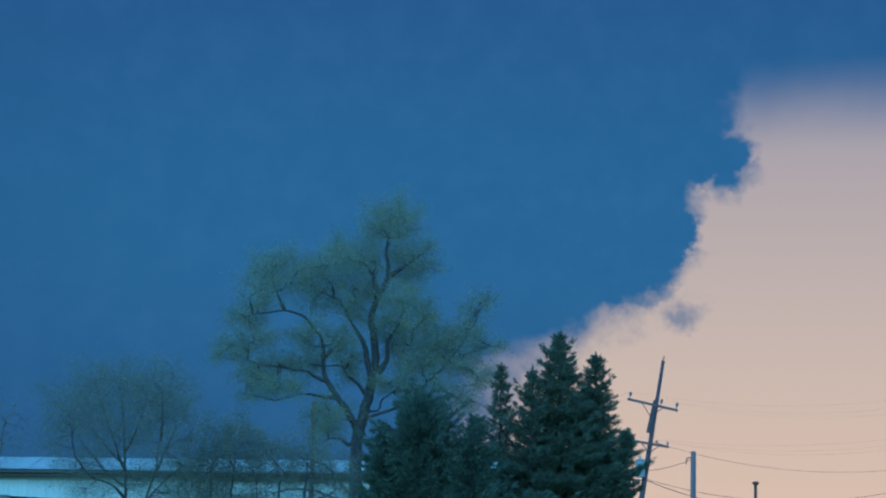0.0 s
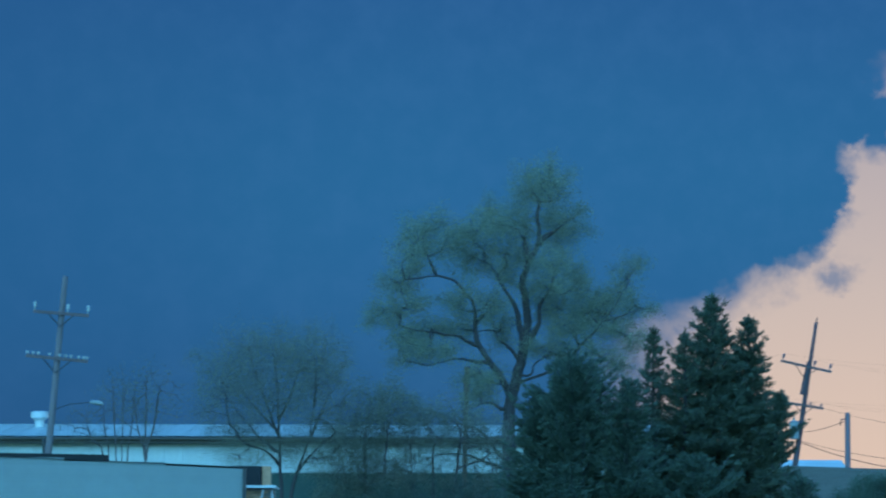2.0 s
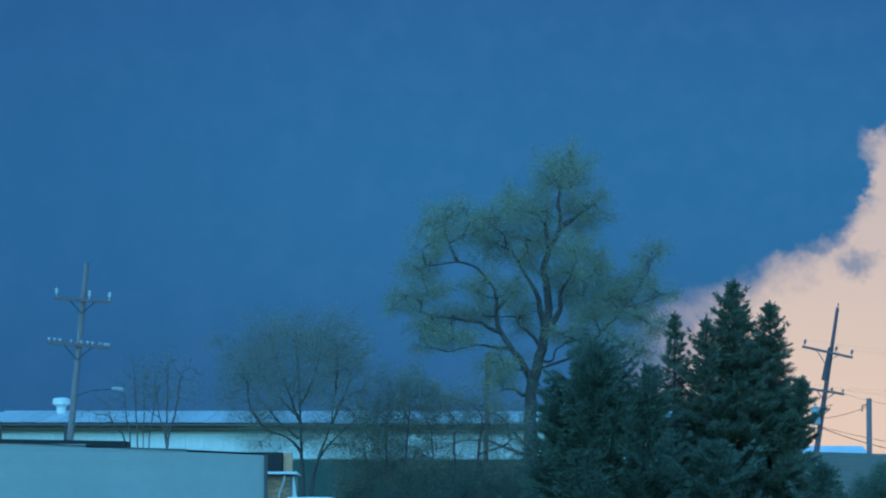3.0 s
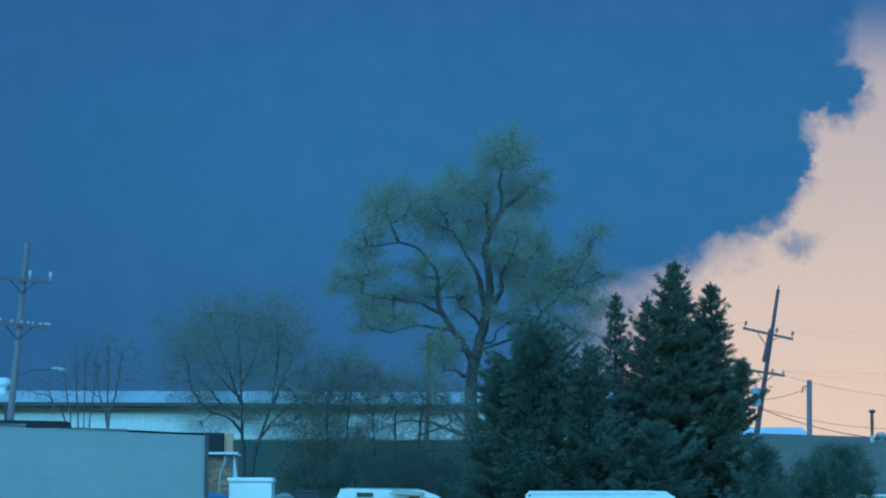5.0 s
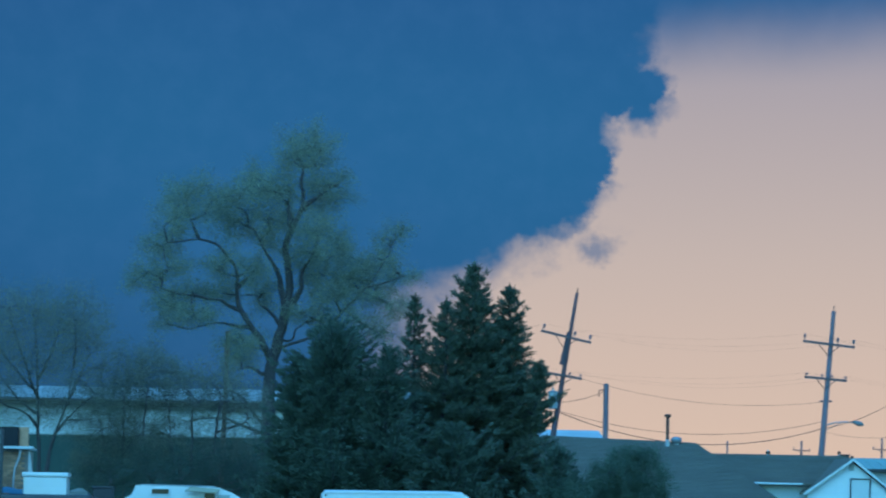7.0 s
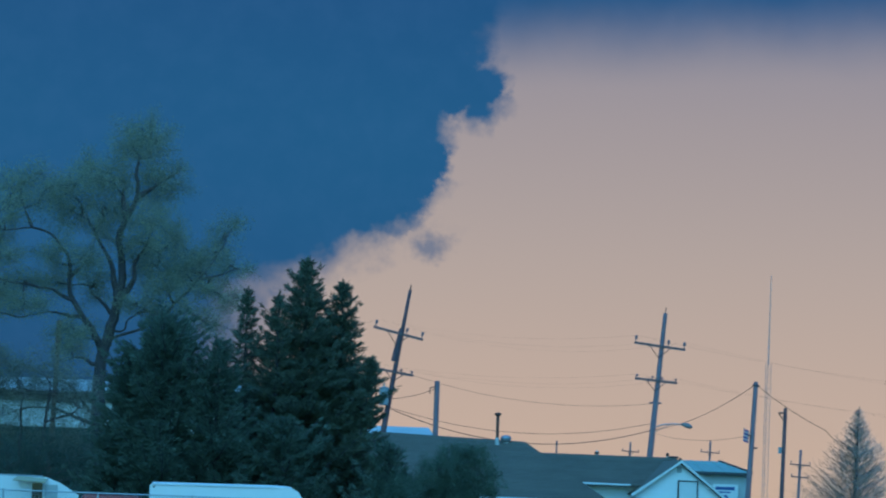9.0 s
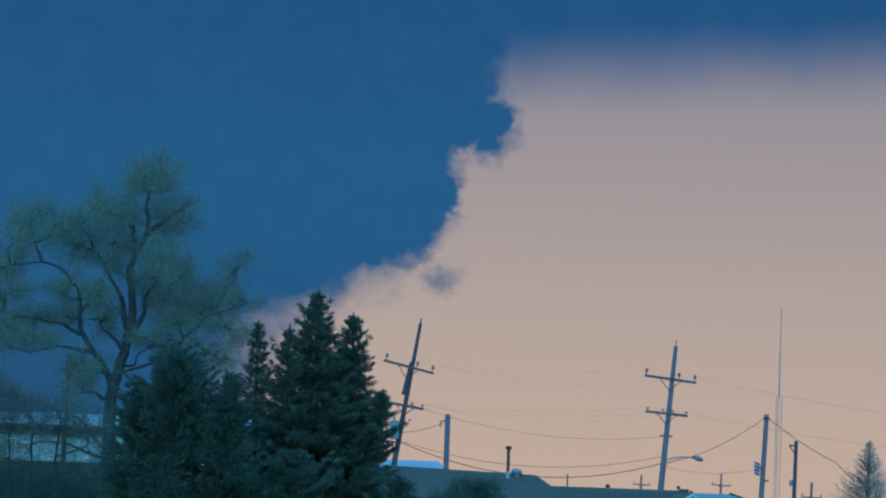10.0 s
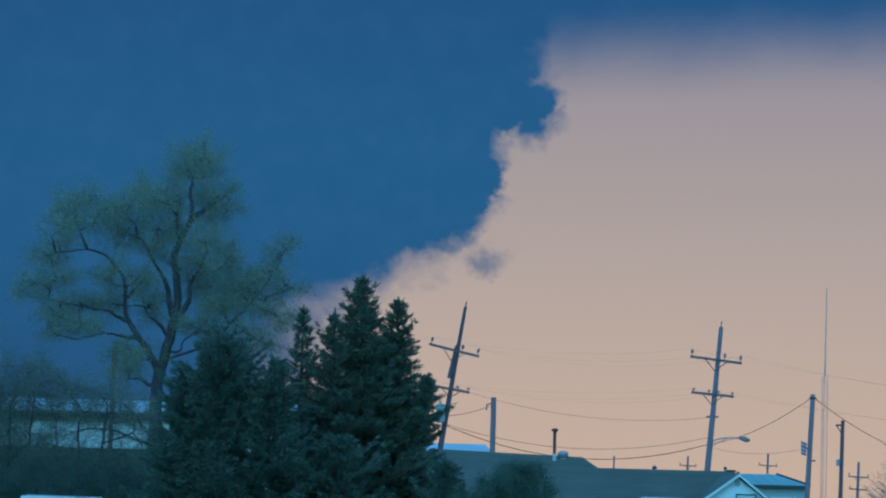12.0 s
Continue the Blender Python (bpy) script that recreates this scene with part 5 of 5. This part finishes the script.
MAPLE_LIMBS = [
    ([(0, 0, 0), (0.01, 0, 3.23), (-0.07, 0, 4.61), (-0.14, 0, 6.32), (-0.21, 0, 8.12), (-0.32, 0, 9.23)], -1),
    ([(0, 0, 0), (0.15, 0, 1.5), (0.31, 0, 3.24), (0.59, 0, 4.62), (1.11, 0, 6.01), (1.29, 0, 7.51)], -1),
    ([(-0.08, 0, 4.96), (-0.66, -0.5, 5.48), (-1.47, -0.9, 5.8), (-2.06, -1, 6.56)], 0),
    ([(0.59, 0, 4.62), (1.3, -0.6, 5.43), (2.21, -0.9, 6.25)], 0),
    ([(-0.14, 0, 6.23), (-1.03, 0.6, 7.14), (-1.74, 0.8, 8.06), (-2.12, 0.9, 8.93)], 0),
    ([(-0.14, 0, 6.0), (-0.62, -0.5, 7.38), (-1.05, -0.8, 8.64), (-1.34, -1, 9.57)], 0),
    ([(-0.17, 0, 6.69), (0.3, 0.7, 7.85), (0.6, 1, 9.01), (0.78, 1.1, 9.93)], 0),
    ([(1.11, 0, 6.01), (1.69, 0.5, 7.4), (2.0, 0.7, 8.44)], 0),
    ([(1.3, 0, 7.16), (1.4, -0.7, 8.32), (1.34, -1, 9.36)], 0),
    ([(-0.08, 0, 5.31), (-1.13, 1, 6.22), (-2.07, 1.3, 7.36), (-2.62, 1.4, 8.05)], 0),
]
MAPLE_CROWN = [
    (-0.37, -0.7, 9.58, 2.31, 2.25, 0.92),
    (-1.52, -0.6, 8.75, 1.62, 2.25, 1.15),
    (1.02, 0.9, 9.01, 1.62, 2.25, 1.27),
    (-2.2, -1.2, 8.06, 1.15, 2.2, 1.04),
    (1.49, 0.3, 8.44, 1.27, 2.25, 1.27),
    (-1.83, 0.7, 6.44, 1.27, 2.25, 0.69),
    (1.51, -0.9, 6.7, 1.04, 2.07, 0.92),
    (-0.35, -1.3, 7.61, 1.73, 2.25, 1.04),
    (-2.88, -0.7, 7.12, 0.58, 1.55, 0.58),
    (2.43, 0.5, 7.41, 0.58, 1.55, 0.81),
    (-1.7, 0.2, 5.18, 1.15, 2.2, 0.46),
    (1.53, -1.0, 5.21, 1.27, 2.25, 0.55),
    (0.14, -0.2, 5.65, 1.38, 2.25, 0.69),
    (2.45, 0.5, 5.56, 0.81, 1.81, 0.69),
]
leafy_tree("budding_tree", (-9.4, 150, 0), 31, MAPLE_LIMBS, MAPLE_CROWN, 7000, "bare spreading tree with a haze of small buds", BARK, BUD_LEAF, 170000, 0.016, (0.17, 0.17, 0.16), 0.0, tip=0.0045, stem=0.17, top=0.17, kill=0.26, step=0.2, each=5, share=0.14, power=2.4)
SAPLING_LIMBS = [
    ([(0.0, 0, 0), (0.0, 0, 4.8), (0.03, 0, 6.42), (0.04, 0, 8.04)], -1),
    ([(0.03, 0, 0), (0.03, 0, 4.8), (0.31, 0, 6.09), (0.48, 0, 7.39)], -1),
    ([(-0.02, 0, 0), (-0.02, 0, 4.8), (-0.27, 0, 5.99), (-0.43, 0, 7.17)], -1),
]
SAPLING_CROWN = [
    (0.05, -0.3, 7.28, 0.52, 0.4, 0.86),
    (0.57, -0.2, 6.96, 0.56, 0.41, 0.73),
    (-0.47, 0.2, 6.81, 0.52, 0.4, 0.69),
    (0.13, 0.1, 7.82, 0.47, 0.38, 0.56),
    (0.68, -0.3, 7.5, 0.34, 0.34, 0.56),
]
leafy_tree("bare_sapling", (-14.01, 140, 0), 41, SAPLING_LIMBS, [(a, b, c, 1.6 * d, 1.6 * e, 1.2 * f) for a, b, c, d, e, f in SAPLING_CROWN], 1300, "thin bare sapling cluster beside the shed", TWIG, BUD_LEAF, 3500, 0.018, (0.09, 0.09, 0.09), 0.0, tip=0.0055, top=0.05, step=0.16, kill=0.2, stem=0.028, each=5, share=0.4)
WHIP_LIMBS = [
    ([(-0.33, 0, 0), (-0.33, 0, 4.8), (-0.5, 0, 5.99), (-0.61, 0, 7.17)], -1),
    ([(-0.07, 0, 0), (-0.07, 0, 4.8), (-0.16, 0, 6.42), (-0.22, 0, 8.04)], -1),
    ([(0.15, 0, 0), (0.15, 0, 4.8), (0.16, 0, 6.47), (0.16, 0, 8.14)], -1),
    ([(0.36, 0, 0), (0.36, 0, 4.8), (0.54, 0, 6.36), (0.64, 0, 7.93)], -1),
    ([(-0.5, 0, 0), (-0.5, 0, 4.8), (-0.99, 0, 5.66), (-1.29, 0, 6.52)], -1),
]
WHIP_CROWN = [
    (-0.6, 0.4, 6.74, 0.52, 0.4, 0.6),
    (-0.22, 0.0, 7.28, 0.43, 0.37, 0.73),
    (0.17, 0.4, 7.5, 0.43, 0.37, 0.73),
    (0.61, -0.3, 7.06, 0.47, 0.38, 0.69),
    (-1.29, 0.1, 6.31, 0.56, 0.41, 0.52),
    (-1.64, -0.1, 6.09, 0.47, 0.38, 0.39),
    (-0.99, 0.2, 5.88, 0.56, 0.41, 0.39),
]
leafy_tree("bare_sapling", (-15.04, 140, 0), 42, WHIP_LIMBS, [(a, b, c, 1.6 * d, 1.6 * e, 1.2 * f) for a, b, c, d, e, f in WHIP_CROWN], 1700, "leafless thin-stemmed sapling cluster by the warehouse", TWIG, BUD_LEAF, 3500, 0.018, (0.09, 0.09, 0.09), 0.0, tip=0.0055, top=0.05, step=0.16, kill=0.2, stem=0.028, each=5, share=0.4)
THICKET_LIMBS = [
    ([(0.53, 0, 0), (0.53, 0, 2.36), (0.49, 0, 6.09)], -1),
    ([(0.07, 0, 0), (0.07, 0, 2.35), (-0.44, 0, 5.15)], -1),
    ([(1.12, 0, 0), (1.12, 0, 2.36), (1.42, 0, 6.33)], -1),
]
THICKET_CROWN = [
    (0.48, 0.3, 6.32, 1.17, 1.48, 1.17),
    (1.41, 0.8, 7.27, 1.29, 1.5, 0.94),
    (-0.2, 0.6, 5.15, 1.05, 1.39, 1.05),
    (0.74, -0.5, 4.22, 1.4, 1.5, 1.17),
    (-0.42, -0.4, 3.51, 1.05, 1.39, 0.94),
]
leafy_tree("shrub", (-6.6, 152, 0), 51, THICKET_LIMBS, THICKET_CROWN, 5200, "tangled grey-brown thicket with few leaves", TWIG, BUD_LEAF, 95000, 0.021, (0.11, 0.11, 0.11), 0.0, tip=0.0075, top=0.055, step=0.25, kill=0.33, group="shrubs", stem=0.04, each=5, share=0.4)
BRAMBLE_LIMBS = [
    ([(0.11, 0, 0), (0.11, 0, 2.39), (0.07, 0, 5.68)], -1),
    ([(0.82, 0, 0), (0.82, 0, 2.4), (1.25, 0, 6.16)], -1),
    ([(-0.59, 0, 0), (-0.59, 0, 2.38), (-0.87, 0, 5.67)], -1),
]
BRAMBLE_CROWN = [
    (0.07, -0.3, 6.38, 1.53, 1.5, 1.06),
    (1.48, 1.0, 6.16, 1.18, 1.48, 1.29),
    (2.43, -0.4, 5.46, 0.71, 1.13, 1.18),
    (-0.86, 0.6, 4.73, 1.41, 1.5, 1.18),
    (0.8, 0.7, 4.04, 1.53, 1.5, 1.29),
    (2.21, -0.2, 3.82, 0.94, 1.31, 1.29),
]
leafy_tree("shrub", (-3.4, 153, 0), 52, BRAMBLE_LIMBS, BRAMBLE_CROWN, 5600, "tangled bare shrub with sparse green leaves", TWIG, BUD_LEAF, 85000, 0.021, (0.11, 0.11, 0.11), 0.0, tip=0.0075, top=0.055, step=0.25, kill=0.33, group="shrubs", stem=0.04, each=5, share=0.4)
UNDER_LIMBS = [
    ([(-0.03, 0, 0), (-0.03, 0, 1.89), (-0.04, 0, 3.26)], -1),
    ([(1.34, 0, 0), (1.34, 0, 1.91), (1.32, 0, 3.73)], -1),
    ([(2.95, 0, 0), (2.95, 0, 1.92), (2.93, 0, 3.75)], -1),
    ([(-1.4, 0, 0), (-1.4, 0, 1.88), (-1.53, 0, 3.02)], -1),
]
UNDER_CROWN = [
    (-1.41, 0.7, 2.79, 1.26, 1.5, 0.8),
    (0.42, -0.4, 3.04, 1.49, 1.5, 0.92),
    (2.25, 0.2, 3.06, 1.49, 1.5, 1.03),
    (3.85, 0.6, 2.84, 1.15, 1.46, 1.03),
]
leafy_tree("shrub", (-5, 149, 0), 53, UNDER_LIMBS, UNDER_CROWN, 1500, "low dense dark green shrub row", TWIG, BUSH_LEAF, 65000, 0.021, (0.11, 0.11, 0.11), 0.0, tip=0.0075, top=0.055, step=0.25, kill=0.33, group="shrubs", stem=0.04, each=5, share=0.4)
HOUSEBUSH_LIMBS = [
    ([(1.79, 0, 0), (1.79, 0, 2.05), (1.79, 0, 3.98)], -1),
    ([(1.15, 0, 0), (1.15, 0, 2.04), (0.71, 0, 3.54)], -1),
    ([(2.65, 0, 0), (2.65, 0, 2.06), (2.86, 0, 3.56)], -1),
]
HOUSEBUSH_CROWN = [
    (1.83, 0.9, 3.7, 0.78, 1.18, 0.56),
    (0.93, -0.6, 3.2, 0.73, 1.15, 0.52),
    (2.43, 0.7, 3.56, 0.78, 1.18, 0.78),
    (0.07, -0.7, 2.55, 0.9, 1.28, 0.52),
    (1.58, 0.0, 2.69, 1.62, 1.5, 0.86),
    (3.08, -0.7, 2.92, 0.56, 1.02, 0.78),
    (-0.79, 0.4, 2.41, 0.6, 1.05, 0.47),
]
leafy_tree("shrub", (11.75, 140, 0), 54, HOUSEBUSH_LIMBS, [(a, b, c, 0.6 * d, 0.7 * e, 0.75 * f) for a, b, c, d, e, f in HOUSEBUSH_CROWN], 2600, "feathery green bush beside the house", TWIG, HOUSE_LEAF, 80000, 0.024, (0.06, 0.06, 0.08), 0.0, droop=-0.2, tip=0.006, top=0.055, step=0.2, kill=0.24, group="shrubs", stem=0.04, each=5, share=0.4)


def larch(place, height, radius, seed, label):
    """A leafless cone-shaped tree: straight trunk and many rising fine branches."""
    rng = random.Random(seed)
    t = thing("bare_larch", place, label, "tree", "bare and budding trees")
    part("trunk", tube([(0, 0, 0), (0.05, 0, height * 0.6), (0.12, 0, height)], [0.13, 0.06, 0.012], 8), BARK, t)
    v, f = [], []
    for i in range(880):
        z = 0.6 + (height - 0.75) * rng.random() ** 0.9
        w = rng.random() * 2 * math.pi
        L = radius * ((height - z) / height) ** 1.04 * (0.6 + 0.5 * rng.random()) + 0.05
        a = Vector((0.1 * z / height, 0, z))
        d = Vector((math.cos(w), math.sin(w), 0))
        pts = [a + d * (L * s) + Vector((0, 0, L * (0.42 * s + 0.2 * s * s))) for s in (0, 0.25, 0.5, 0.75, 1.0)]
        bits = [tube(pts, [0.012, 0.01, 0.008, 0.006, 0.004], 3, False)]
        for j in range(12):
            s = 0.25 + 0.7 * rng.random()
            b = a + d * (L * s) + Vector((0, 0, L * (0.42 * s + 0.2 * s * s)))
            e = (d * 0.7 + Vector((rng.uniform(-1, 1), rng.uniform(-1, 1), rng.uniform(0, 0.9)))).normalized()
            bits.append(tube([b, b + e * L * 0.3 * rng.random()], [0.006, 0.003], 3, False))
        m, g = merged(*bits)
        n = len(v)
        v += m
        f += [tuple(q + n for q in h) for h in g]
    part("crown", (v, f), BARE_TWIG, t, "straw-coloured fine branches")


larch((31.1, 150.0, 0), 6.75, 3.3, 61, "bare straw-coloured cone-shaped tree beside the road")


spruce((8.02, 148.0, 0), 11.75, 3.75, 11, "tall dark spruce with ragged tiers beside the house", power=0.72, tier=0.27)
spruce((9.55, 148.6, 0), 10.95, 2.7, 12, "narrow dark spruce growing against a taller one", power=0.7, tier=0.28)
spruce((6.9, 147.2, 0), 10.35, 2.0, 13, "dark spruce shoulder beside the tallest spruce", power=0.62, tier=0.4, full=0.85)
spruce((5.72, 149.5, 0), 10.6, 2.6, 14, "slim dark spruce with open tiers between cedar and larger spruce", power=0.85, tier=0.42, full=0.8, base=1.2)
spruce((2.5, 146.0, 0), 9.1, 3.2, 15, "broad rounded dark cedar below the willow", power=0.42, material=CEDAR, name="cedar_tree", up=0.42, full=1.15)
spruce((4.5, 145.0, 0), 8.2, 2.5, 16, "broad dark cedar in the evergreen clump", power=0.55, material=CEDAR, name="cedar_tree", up=0.42)
spruce((1.0, 146.5, 0), 7.9, 1.85, 17, "low dark cedar at the foot of the willow", power=0.5, material=CEDAR, name="cedar_tree", up=0.42, full=1.1)
spruce((9.6, 147.0, 0), 7.85, 1.15, 18, "slender dark spruce leaning out at the edge of the clump", lean=1.15, power=0.4, tier=0.28)
spruce((7.2, 144.5, 0), 5.2, 2.6, 19, "low dark cedar in front of the spruces", power=0.55, material=CEDAR, name="cedar_tree", up=0.42)
spruce((11.0, 141.0, 0), 4.3, 1.6, 20, "small dark juniper beside the house", power=0.5, material=CEDAR, name="juniper", up=0.5, full=1.2)
